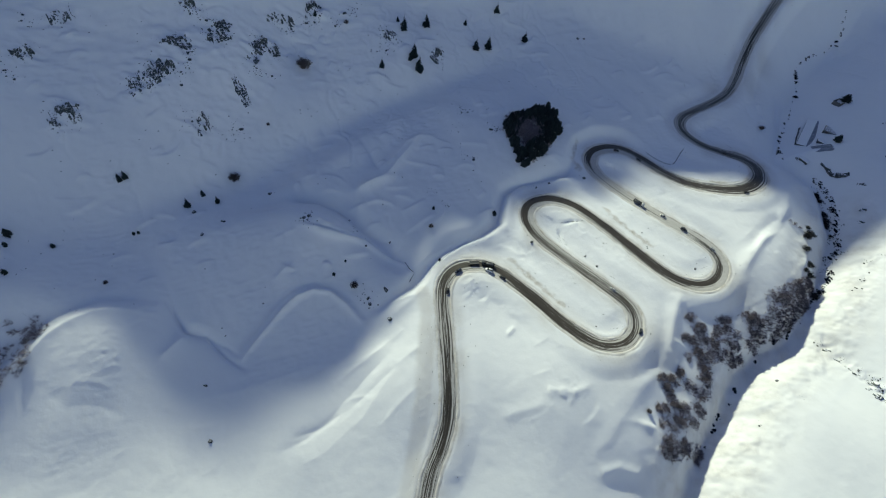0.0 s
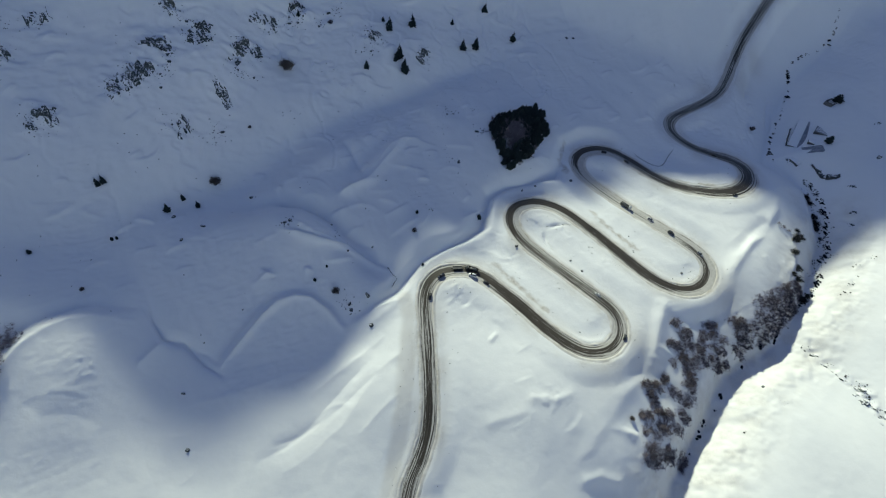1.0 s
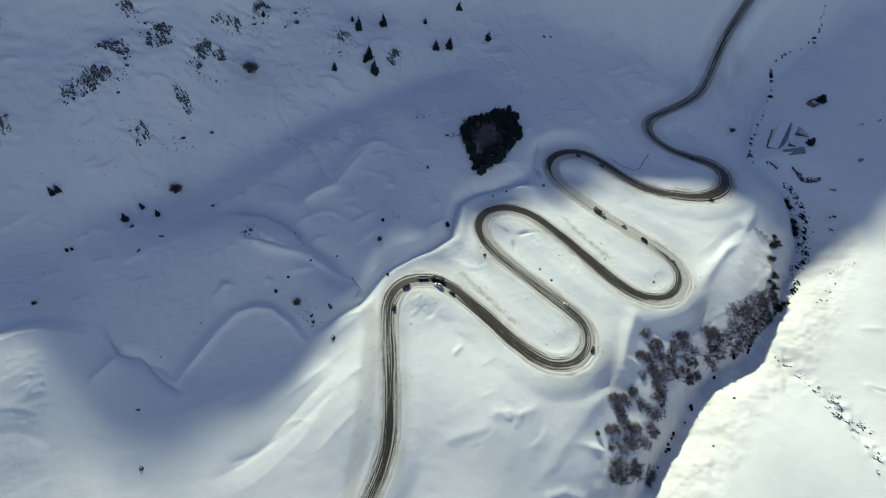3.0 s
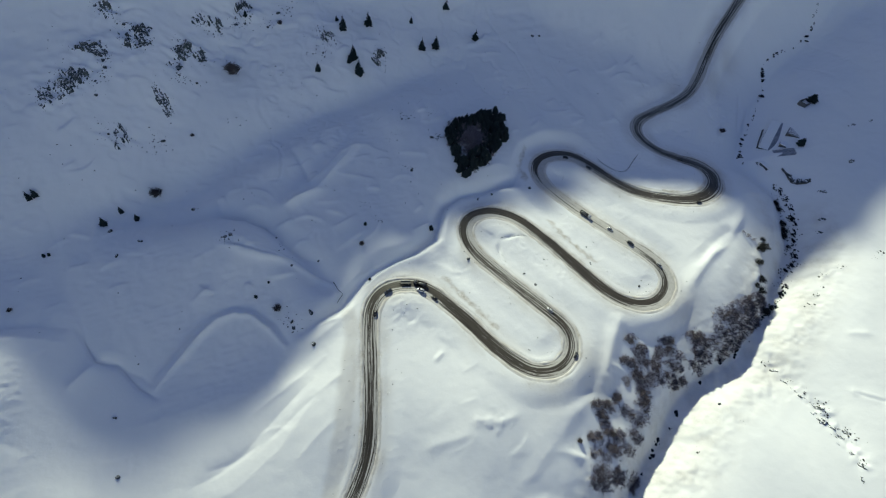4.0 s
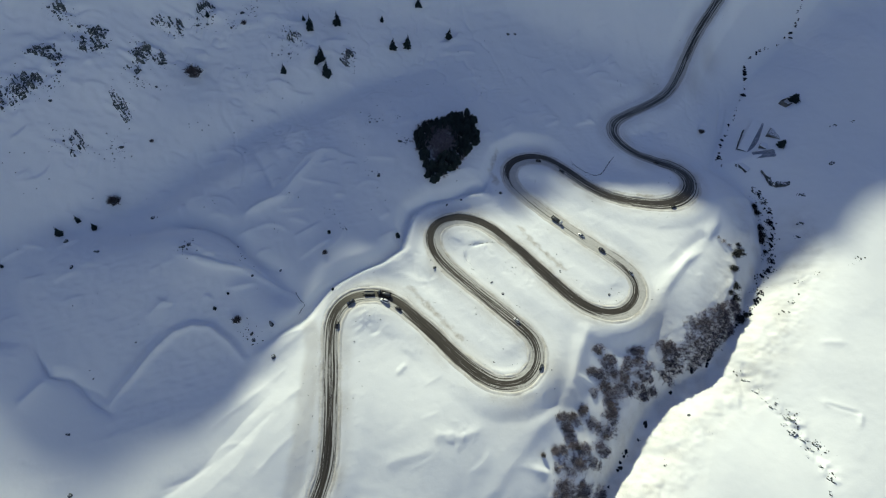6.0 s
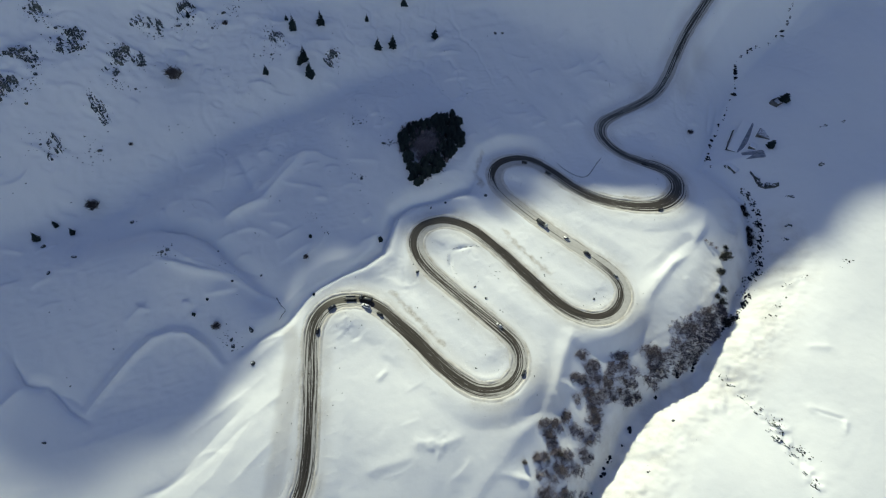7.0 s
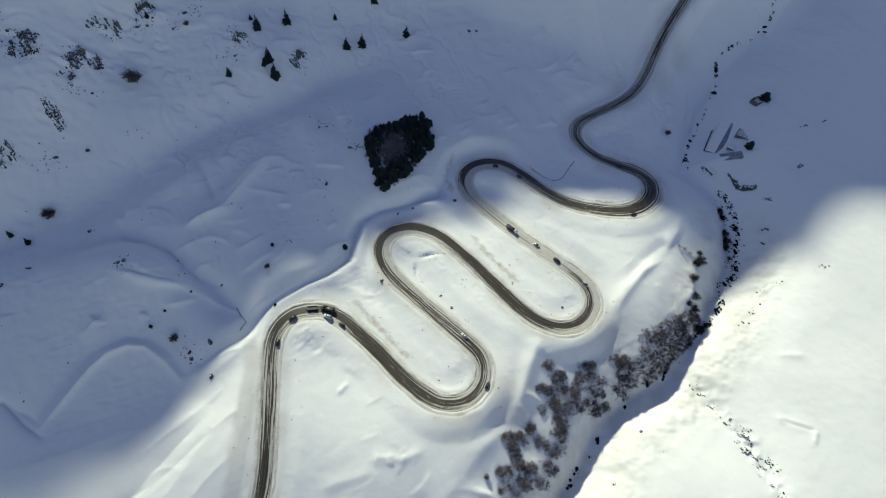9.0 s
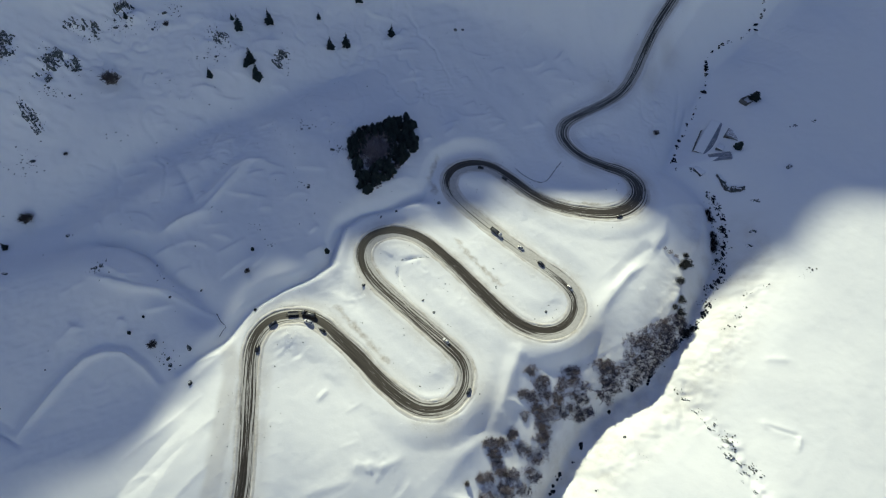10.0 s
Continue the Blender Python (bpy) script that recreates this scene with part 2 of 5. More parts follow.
# crests (+) and creases (-): points, height, half-width; first the shaded slope, then the ravine's spurs
SLOPE_LINES = [
    ([(-143.6, 222.9), (-122.0, 229.7), (-99.1, 237.1), (-75.6, 232.9), (-53.1, 219.2), (-32.9, 207.8), (-18.6, 200.2)], -7.0, 9.0),
    ([(-112.2, 129.1), (-98.8, 149.6), (-89.2, 170.0), (-75.1, 177.2), (-60.5, 175.8), (-43.0, 164.3)], 1.1, 4.5),
    ([(-164.8, 161.9), (-154.0, 145.0), (-144.0, 137.0), (-131.1, 136.0), (-119.1, 134.1), (-110.2, 130.1)], -2.2, 4.5),
    ([(-144.0, 137.0), (-149.0, 127.0), (-153.0, 119.0)], 2.2, 3.5),
]
# folds beside the grove
SLOPE_LINES += [
    ([(-65.5, 249.8), (-48.3, 265.6), (-30.9, 305.6)], 3.4, 5.0),
    ([(-74.4, 294.8), (-66.3, 285.7), (-54.6, 271.2)], -3.0, 4.5),
    ([(-93.0, 221.3), (-74.9, 214.3), (-56.7, 215.2), (-29.8, 206.7)], 3.4, 5.0),
    ([(-197.2, 210.5), (-171.8, 223.2), (-136.1, 245.0), (-104.3, 286.5), (-68.6, 329.0), (-26.3, 364.1), (12.3, 396.7), (45.0, 417.8)], -8.5, 18.0),
    ([(-103.1, 259.1), (-76.4, 282.8), (-49.6, 317.0)], 2.0, 9.0),
]
# ribs and lips above the first hairpin
SLOPE_LINES += [
    ([(-60.0, 78.0), (-48.9, 86.0), (-30.8, 106.8), (-20.6, 128.6), (-13.7, 144.5)], 0.4, 5.0),
    ([(-72.0, 84.0), (-60.0, 92.0), (-49.0, 105.0), (-32.9, 129.9), (-23.9, 141.9)], -0.9, 4.5),
    ([(-111.5, 237.4), (-103.9, 237.8), (-89.2, 237.2), (-74.3, 234.5), (-64.2, 229.4)], -2.6, 2.2),
    ([(-91.4, 211.7), (-83.4, 211.8), (-68.8, 211.2), (-54.3, 213.5), (-46.1, 213.2)], 2.4, 2.0),
    ([(-66.4, 248.7), (-57.7, 257.4), (-44.1, 266.2)], 2.0, 2.4),
    ([(-56.4, 267.9), (-46.2, 280.6), (-38.9, 297.8), (-30.8, 306.4), (-20.7, 310.0)], 2.2, 2.6),
]
# the mounds' rims
SLOPE_LINES += [
    ([(-103.7, 237.1), (-90.7, 238.6), (-77.2, 236.1), (-68.2, 230.0), (-59.3, 223.8), (-47.1, 219.6), (-35.2, 218.1)], -1.9, 1.7),
    ([(-90.1, 212.1), (-81.5, 209.8), (-69.6, 209.4), (-57.5, 211.7), (-44.3, 210.3), (-29.8, 206.2), (-20.7, 204.1)], 1.7, 1.4),
    ([(-93.0, 215.0), (-84.0, 213.0), (-72.0, 212.4), (-60.0, 214.5)], -1.2, 1.3),
]
SLOPE_LINES += [
    ([(-109.0, 128.5), (-104.8, 138.0), (-99.1, 148.6), (-93.1, 160.6), (-86.9, 169.8), (-77.3, 175.4), (-67.2, 176.5), (-54.9, 171.0), (-44.0, 163.0)], 2.5, 1.3),
    ([(-113.0, 131.0), (-108.8, 141.0), (-103.1, 151.6), (-97.1, 163.0), (-90.0, 173.0), (-78.5, 179.0), (-66.0, 180.0), (-53.0, 174.5), (-42.0, 166.0)], -1.5, 2.0),
    ([(-162.9, 153.0), (-146.0, 137.0), (-134.0, 138.0), (-119.1, 128.1), (-106.2, 124.1)], -2.6, 1.5),
    ([(-124.0, 104.0), (-95.2, 115.1), (-67.6, 132.5), (-40.3, 138.4), (-24.1, 148.1)], 0.8, 7.0),
    ([(-226.0, 92.0), (-220.0, 101.0), (-212.0, 117.0), (-206.0, 125.0), (-195.0, 135.0), (-181.0, 140.0), (-166.0, 143.0)], 2.6, 6.0),
    ([(-232.0, 100.0), (-226.0, 109.0), (-218.0, 124.0), (-210.0, 133.0), (-197.0, 143.0), (-182.0, 148.0), (-165.9, 151.0)], -3.6, 6.0),
]
# grooves and ribs of the lower slope
SLOPE_LINES += [
    ([(-205.0, 92.0), (-190.0, 86.0), (-175.0, 90.0), (-162.0, 88.0)], -0.5, 6.0),
    ([(-66.0, 92.0), (-53.0, 99.0), (-43.9, 107.9)], -0.8, 2.2),
    ([(-54.2, 120.2), (-43.2, 132.2), (-34.2, 140.2), (-23.1, 153.2)], 0.55, 2.8),
    ([(-39.9, 109.9), (-30.7, 119.8), (-23.7, 128.6), (-10.6, 143.4)], -0.55, 2.8),
    ([(-18.7, 104.7), (-10.6, 116.5), (-2.5, 126.3)], 0.5, 2.8),
    ([(-73.4, 122.2), (-60.5, 131.4), (-49.6, 139.5)], -0.6, 2.8),
    ([(-16.6, 136.5), (-10.6, 144.4), (-4.6, 149.3)], 0.6, 2.8),
]
# the shoulder outside the hairpins, and the trench along its foot
RIM = [(-27.5, 166.8), (-16.9, 177.8), (-7.5, 188.7), (1.7, 205.7), (5.5, 214.0), (13.4, 222.8), (27.4, 233.0), (42.1, 246.3), (43.1, 254.3), (45.0, 269.6), (54.0, 279.8), (69.9, 290.0), (84.0, 296.0)]
TRENCH = [(-34.6, 173.0), (-24.1, 183.1), (-13.5, 193.7), (-3.9, 208.6), (1.6, 216.4), (10.7, 224.2), (24.1, 235.1), (35.3, 248.5), (37.1, 259.8), (39.1, 274.2), (50.0, 284.8), (67.7, 293.0), (88.1, 306.7), (92.1, 318.5), (92.9, 334.4)]
SPURS = [
    (RIM, 1.5, 4.5),
    (TRENCH, -7.6, 4.4),
    ([(-25.7, 205.5), (-11.3, 217.0), (3.6, 232.6), (19.3, 245.8), (33.2, 260.1), (39.1, 273.1), (49.0, 288.8), (71.9, 302.1), (95.2, 314.2)], -0.6, 8.5),
    ([(162.4, 213.1), (156.2, 192.9), (150.6, 167.5)], 2.6, 5.5),
    ([(202.4, 233.2), (218.3, 253.1), (236.4, 274.2)], 1.7, 5.5),
    ([(107.8, 123.7), (124.6, 142.5), (141.7, 152.6)], 0.5, 6.0),
    ([(262.4, 318.5), (252.0, 297.0), (245.8, 287.8)], 1.1, 4.5),
    ([(250.0, 290.0), (241.7, 285.6), (229.2, 272.9), (215.2, 254.9)], -1.2, 4.5),
    ([(292.5, 335.1), (288.0, 316.3), (284.9, 302.2), (272.3, 281.4), (266.4, 263.4), (257.6, 246.6)], 2.6, 6.5),
]
# the brushy shelf above the stream, and the ravine's far lip
SHELF = [(250, 224), (231, 211), (209, 196), (194, 178), (185, 162), (178, 150), (168, 136), (163, 122)]
LIP = [(271.3, 216.6), (251.8, 198.9), (239.5, 186.2), (223.8, 174.8), (210.7, 160.1), (201.1, 147.1), (191.6, 136.9), (187.1, 125.3)]
# folds below the hairpins and on the sunny bank
SPURS += [
    ([(135.5, 152.4), (131.7, 146.6), (118.8, 128.7), (104.9, 108.8)], 0.2, 5.0),
    ([(128.9, 125.9), (139.0, 124.0), (145.1, 117.0), (145.0, 109.0)], 1.1, 2.6),
    ([(107.9, 95.9), (110.9, 97.9), (118.9, 100.9), (130.0, 100.0), (134.0, 94.0)], 1.2, 3.0),
    ([(73.8, 133.3), (76.8, 134.3), (89.7, 134.3), (99.6, 140.2)], 0.9, 3.0),
    ([(50.0, 117.6), (58.0, 120.6), (76.8, 127.5)], 0.7, 3.5),
    ([(304.6, 184.2), (308.3, 183.1), (316.6, 181.2), (324.1, 178.1)], 0.6, 2.0),
    ([(312.3, 221.2), (317.4, 222.3), (327.4, 222.2)], 0.6, 2.2),
    ([(311.6, 265.3), (315.7, 269.5), (321.6, 274.4), (327.7, 275.4)], 0.8, 2.0),
]
# small lips and scrapes in the drifts
SPURS += [
    ([(17.5, 193.0), (23.4, 198.7)], 0.6, 1.4), ([(18.4, 185.2), (22.4, 188.9)], 0.5, 1.4), ([(28.3, 186.0), (32.3, 187.9)], -0.5, 1.4), ([(48.0, 164.5), (52.0, 170.2)], 0.7, 1.5),
    ([(79.8, 249.5), (81.7, 243.1), (85.6, 237.6), (87.5, 234.5)], -2.0, 1.1), ([(59.0, 227.1), (62.9, 234.6)], -1.0, 2.0), ([(45.1, 181.1), (55.9, 177.1)], 0.4, 2.2), ([(83.8, 255.6), (91.8, 258.7), (96.7, 259.8)], -1.4, 1.1),
    ([(-23.7, 206.4), (-19.5, 202.0), (-16.6, 200.1), (-17.7, 197.3), (-18.8, 193.6)], -1.0, 1.2),
]
SPURS += [
    ([(152.9, 158.9), (141.6, 154.6), (132.7, 146.6), (123.8, 131.7), (111.9, 113.8), (101.9, 103.9)], 0.5, 4.0), ([(160.0, 163.0), (145.6, 160.5), (134.2, 162.8)], -0.8, 6.0),
    ([(130.9, 124.9), (141.0, 125.0), (144.1, 120.0), (143.0, 111.0)], 0.5, 1.6), ([(155.4, 178.2), (159.6, 178.5), (166.0, 177.0)], 0.8, 1.7), ([(151.6, 171.4), (154.7, 170.6), (157.9, 166.9)], 0.8, 1.7),
    ([(243.8, 276.7), (228.4, 264.2), (217.4, 248.3), (210.6, 238.5)], 0.7, 2.2), ([(258.3, 303.4), (252.0, 293.1), (246.9, 285.8)], 0.6, 2.0), ([(252.1, 285.1), (239.6, 271.6), (225.4, 255.3)], -0.5, 4.0),
    ([(307.4, 183.1), (313.1, 181.0), (320.1, 179.0), (324.1, 178.1)], -0.7, 1.0), ([(324.1, 178.1), (321.9, 171.0)], 0.7, 1.4), ([(314.8, 269.5), (319.5, 273.3), (326.7, 275.4)], -0.7, 1.0),
]
# ditches above the barn, and the ravine
SPURS += [
    ([(286.0, 445.2), (284.3, 428.8), (281.1, 408.3)], -1.5, 1.8), ([(292.5, 434.1), (289.0, 418.1), (285.7, 405.7)], -1.5, 1.8),
    (SHELF, 3.4, 14.0),
    (LIP, -2.2, 6.0),
    ([(267.8, 204.8), (276.2, 187.5), (285.3, 175.0), (293.4, 160.7), (299.3, 142.9)], -2.2, 6.0),
]
# clumps of brushwood: x, y, half-width across and along the valley
CLUMPS = [(152.1, 121.1, 4, 3), (164.2, 121.2, 4, 2.5), (151.1, 115.1, 4, 2.4), (178.3, 122.2, 3, 2.4), (243.0, 213.0, 8, 5), (250.2, 223.1, 8, 6), (258.6, 235.5, 8, 7), (241.1, 224.1, 7, 4), (238.0, 207.0, 7, 3), (268.3, 246.2, 6, 5), (168.1, 197.0, 2.8, 1.6), (176.0, 191.5, 3.0, 2.3)]
CLUMPS += [(169.5, 183.4, 4.2, 1.6), (179.1, 186.0, 3.1, 2.4), (185.7, 185.6, 2.5, 3.4), (173.8, 177.6, 2.5, 2.3), (183.5, 177.7, 3.6, 2.3), (178.0, 170.8, 2.5, 3.8), (179.5, 163.5, 2.6, 3.3), (168.4, 155.8, 4.2, 1.8), (175.9, 154.3, 3.6, 2.2), (193.9, 201.1, 3.0, 1.6), (196.2, 195.3, 2.5, 1.7), (203.2, 194.5, 3.2, 1.6)]
CLUMPS += [(200.9, 188.7, 4.2, 1.9), (200.4, 181.7, 4.9, 2.6), (208.1, 184.1, 2.8, 1.6), (190.2, 179.0, 2.0, 1.9), (218.6, 207.6, 5.9, 2.4), (222.1, 201.2, 5.2, 2.6), (217.9, 193.4, 4.4, 1.6), (230.5, 210.1, 3.3, 2.2), (147.0, 154.3, 3.6, 1.8), (149.2, 150.6, 1.8, 2.2), (155.9, 155.7, 3.0, 1.6), (160.6, 161.6, 1.6, 1.8)]
CLUMPS += [(151.4, 146.8, 2.4, 1.8), (154.4, 141.7, 2.3, 1.6), (149.0, 138.0, 1.7, 1.8), (162.4, 141.1, 2.0, 1.6), (175.1, 144.7, 3.1, 1.9), (170.4, 136.2, 2.9, 1.7), (158.0, 135.5, 2.2, 1.7), (161.0, 132.4, 1.7, 2.1), (146.0, 128.9, 1.6, 1.7), (150.8, 129.7, 1.6, 2.1), (155.6, 127.8, 1.6, 1.6), (166.8, 173.1, 1.6, 1.9)]
CLUMPS += [(188.8, 193.9, 1.9, 2.0), (143.9, 137.2, 1.6, 1.6)]
HOLLOWS = [(-88, 214, 30, 7.5), (-195, 116, 34, 7.0), (-196, 70, 28, 1.5), (-145, 50, 40, -2.5), (-240, 140, 22, 7.0), (-60, 150, 30, -3.0), (217, 217, 18, -1.8), (147, 161, 18, 0.8), (127, 150, 17, 3.0), (30, 360, 40, -2.5), (120, 420, 50, -3.0), (121, 92, 10, -1.5), (144, 116, 24, 5.0)]
# gentle rolls in the ground: x, y, radius, height
ROLLS = [(72, 186, 65, 4.2), (-84, 402, 65, 5.9), (-60, 162, 42, -3.0), (252, 462, 65, -5.4), (-156, 234, 42, 5.0), (-180, 318, 65, -3.5), (0, 246, 42, 2.6), (108, 306, 28, -3.8), (132, 186, 28, 2.4), (48, 342, 65, 3.6), (60, 234, 18, -2.7), (168, 150, 42, -1.4), (300, 270, 65, -2.8), (312, 150, 65, 3.4)]
ROLLS += [(108, 450, 65, 3.3), (-60, 270, 42, -1.4), (12, 210, 28, 2.7), (0, 126, 42, 2.5), (204, 378, 42, -4.3), (192, 294, 65, 3.2), (288, 522, 65, -4.9), (120, 306, 28, -3.4), (-108, 402, 42, 4.0), (132, 354, 42, 2.6), (-96, 198, 28, -2.9), (120, 210, 42, 3.3), (-36, 162, 18, -1.8), (192, 198, 42, -1.2)]
# height of the mountain crest that shades the slope, across the sun's direction
CREST = [(-600, 700), (-300, 520), (-240, 465), (-190, 436), (-150, 429), (-120, 426), (-100, 426), (-90, 433), (-80, 439), (-66, 446), (-50, 452.5), (-36, 457), (0, 460.5), (26, 463), (50, 459), (77, 457), (107, 451), (150, 447.5), (184, 447), (212, 451), (236, 452), (291, 453), (325, 461), (342, 475), (378, 499), (415, 523), (456, 535), (493, 542), (650, 582), (900, 602)]
CREST_AT = 800.0


def line_distance(x, y, line):
    """Distance to a broken line, and how far along it (0 to 1) the nearest place lies."""
    best, along = np.full(np.shape(x), 1e9), np.zeros(np.shape(x))
    for k, ((x0, y0), (x1, y1)) in enumerate(zip(line[:-1], line[1:])):
        dx, dy = x1 - x0, y1 - y0
        s = np.clip(((x - x0) * dx + (y - y0) * dy) / (dx * dx + dy * dy), 0, 1)
        d = np.hypot(x - x0 - s * dx, y - y0 - s * dy)
        along = np.where(d < best, (k + s) / (len(line) - 1), along)
        best = np.minimum(best, d)
    return best, along


def lattice(x, y, size, seed):
    """Smooth value noise, -1 to 1."""
    table = np.random.default_rng(seed).uniform(-1, 1, (256, 256))
    u, v = x / size, y / size
    i, j = np.floor(u).astype(int), np.floor(v).astype(int)
    fu, fv = u - i, v - j
    fu, fv = fu * fu * fu * (fu * (6 * fu - 15) + 10), fv * fv * fv * (fv * (6 * fv - 15) + 10)
    a, b = table[i % 256, j % 256], table[(i + 1) % 256, j % 256]
    c, d = table[i % 256, (j + 1) % 256], table[(i + 1) % 256, (j + 1) % 256]
    return (a * (1 - fu) + b * fu) * (1 - fv) + (c * (1 - fu) + d * fu) * fv


def land(x, y):
    """The land without road and fine relief."""
    # levelling off gently beyond the valley
    level = lambda w, low, high: low + 0.06 * np.logaddexp(0, (w - low) / 0.06) - 0.06 * np.logaddexp(0, (w - high) / 0.06)
    u, v = level((x - 50) / 250, -1.5, 1.7), level((y - 260) / 200, -1.1, 1.75)
    z, k = 0 * u, 0
    for i in range(4):
        for j in range(4 - i):
            z = z + BROAD[k] * u ** i * v ** j
            k += 1
    stream_d, _ = line_distance(x, y, STREAM)
    z = z - 14.55 * np.exp(-(stream_d / 30) ** 2)
    for a, b, r, h in SWELLS + HOLLOWS + ROLLS:
        z = z + h * np.exp(-((x - a) ** 2 + (y - b) ** 2) / (r * r))
    for n, (line, h, w) in enumerate(SLOPE_LINES + SPURS):
        d, s = line_distance(x, y, line)
        z = z + h * np.exp(-(d / w) ** (2.0 if w > 7.5 else 1.0 if n < len(SLOPE_LINES) else 1.6)) * np.clip(4 * np.minimum(s, 1 - s) + 0.35, 0, 1)
    # the mountain behind
    a, q = -0.515 * x + 0.857 * y, 0.857 * x + 0.515 * y
    crest = np.interp(q, *np.transpose(CREST))
    ridge = crest - np.where(a < CREST_AT, 0.86 * (CREST_AT - a), 0.45 * (a - CREST_AT))
    ridge = np.maximum(ridge, -300)
    far = np.clip((np.hypot((x - 60) / 1.1, y - 260) - 700) / 900, 0, 1)
    z = z + far * far * 260
    return 6.0 * np.logaddexp(z / 6.0, ridge / 6.0)
# ---- the ground, one sheet to the horizon ----
def smooth(x, a, b):
    s = np.clip((x - a) / (b - a), 0, 1)
    return s * s * (3 - 2 * s)


def spread_axis(first, last, step, reach):
    """Coordinates with even steps from first to last and growing ones for reach metres outside."""
    out, d, s = [], 0.0, step
    while d < reach:
        s *= 1.13
        d += s
        out.append(d)
    out = np.array(out)
    return np.concatenate([first - out[::-1], np.arange(first, last + step / 2, step), last + out])


def spline(points, step):
    """Catmull-Rom through the points, resampled to even steps."""
    p = np.array([points[0], *points, points[-1]], float)
    s = np.linspace(0, 1, 24, endpoint=False)[:, None]
    rows = []
    for a, b, c, d in zip(p[:-3], p[1:-2], p[2:-1], p[3:]):
        rows.append(0.5 * (2 * b + (c - a) * s + (2 * a - 5 * b + 4 * c - d) * s ** 2 + (3 * b - a - 3 * c + d) * s ** 3))
    rows = np.concatenate(rows)
    at = np.concatenate([[0], np.cumsum(np.hypot(*np.diff(rows, axis=0).T))])
    even = np.arange(0, at[-1], step)
    return np.stack([np.interp(even, at, rows[:, k]) for k in range(2)], 1)


def soften(values, sigma):
    r = int(4 * sigma)
    k = np.exp(-0.5 * (np.arange(-r, r + 1) / sigma) ** 2)
    return np.convolve(np.pad(values, r, mode='edge'), k / k.sum(), mode='valid')


ROAD_STEP = 1.0
track = spline(LOWER_ROAD + UPPER_ROAD, ROAD_STEP)
track = np.stack([soften(track[:, 0], 3.0), soften(track[:, 1], 3.0)], 1)
road_z = soften(land(track[:, 0], track[:, 1]), 22.0)
ahead = np.gradient(track, axis=0)
ahead /= np.hypot(*ahead.T)[:, None]
side = np.stack([-ahead[:, 1], ahead[:, 0]], 1)      # to the left of the way up
bend = soften(np.gradient(np.unwrap(np.arctan2(ahead[:, 1], ahead[:, 0]))), 6.0)
half = 3.9 + 9.0 * np.abs(bend) + 0.5 * smooth(np.arange(len(track)) * ROAD_STEP, 1050, 1150) + 1.3 * np.exp(-((np.arange(len(track)) * ROAD_STEP - 1226) / 30) ** 2)   # wider in the bends and higher up

gx, gy = spread_axis(-330, 470, 0.9, 2600), spread_axis(30, 580, 0.9, 2600)
X, Y = np.meshgrid(gx, gy)
Z = land(X, Y)
near = smooth(np.hypot((X - 60) / 1.25, Y - 290), 700, 420)
stream_d, _ = line_distance(X, Y, STREAM)
turned, slant = 0.8 * X + 0.6 * Y, -0.6 * X + 0.8 * Y
calm = smooth(stream_d, 4, 25)
shady = smooth(Y - 0.8 * X, 120, 230) * (0.25 + 0.75 * smooth(Y, 100, 150))           # the wind-worked side of the slope
Z += near * ((0.9 + 0.7 * shady) * lattice(turned, slant * 0.55, 34, 3) + (0.28 + 0.47 * shady) * lattice(turned, slant * 0.6, 15, 4) * calm + (0.08 + 0.08 * shady) * lattice(X, Y, 6.5, 5) + 0.05 * lattice(X, Y, 3.2, 6))
Z += (1 - near) * (22 * lattice(X, Y, 190, 7) + 9 * lattice(X, Y, 70, 8))
# wind-carved ripples in patches
wind, lee = 0.9 * X + 0.43 * Y, -0.43 * X + 0.9 * Y
patches = np.clip(1.6 * lattice(X, Y, 45, 15) + 0.35, 0, 1) * (0.15 + 0.85 * shady)
Z += near * patches * 0.32 * (0.5 - np.abs(lattice(wind * 0.45, lee, 3.6, 16) + 0.5 * lattice(wind * 0.5, lee, 1.9, 17)))
Z -= near * 0.9 * np.clip(0.16 - np.abs(lattice(turned, slant * 0.5, 24, 18) + 0.25 * lattice(X, Y, 6, 19)), 0, 1) / 0.16 * np.clip(lattice(X, Y, 60, 20) + 0.1, 0, 1) * shady
# broken ground on the upper slope, and a stony ravine
rough_slope = smooth(Y - 0.55 * X, 330, 470) * near
Z += rough_slope * (0.7 * lattice(turned, slant * 0.6, 12, 9) + 0.55 * lattice(wind * 0.5, lee, 4.5, 10))
ravine = smooth(stream_d, 46, 14) * smooth(Y, 345, 300)
Z += ravine * (0.5 * lattice(X, Y, 12, 11) + 0.20 * lattice(X, Y, 5, 12) + 0.16 * lattice(0.6 * X, Y, 2.2, 73))
notch = smooth(Y, 420, 250)
Z -= 1.2 * np.exp(-(stream_d / 4.0) ** 2) + (1.5 + 6.5 * notch) * np.exp(-(stream_d / 10.0) ** 2)

gully_d, _ = line_distance(X, Y, SPURS[-1][0])
Z += 0.9 * np.exp(-(gully_d / 4.5) ** 2) * (lattice(X, Y, 4.5, 24) + 0.7 * lattice(X, Y, 2.4, 25))
bank_edge = smooth(stream_d, 40, 22) * (1 - smooth(X - 0.9 * Y, 40, 20)) * notch
Z += bank_edge * (0.7 * lattice(X, Y, 7, 26) + 0.3 * lattice(X, Y, 2.6, 74))

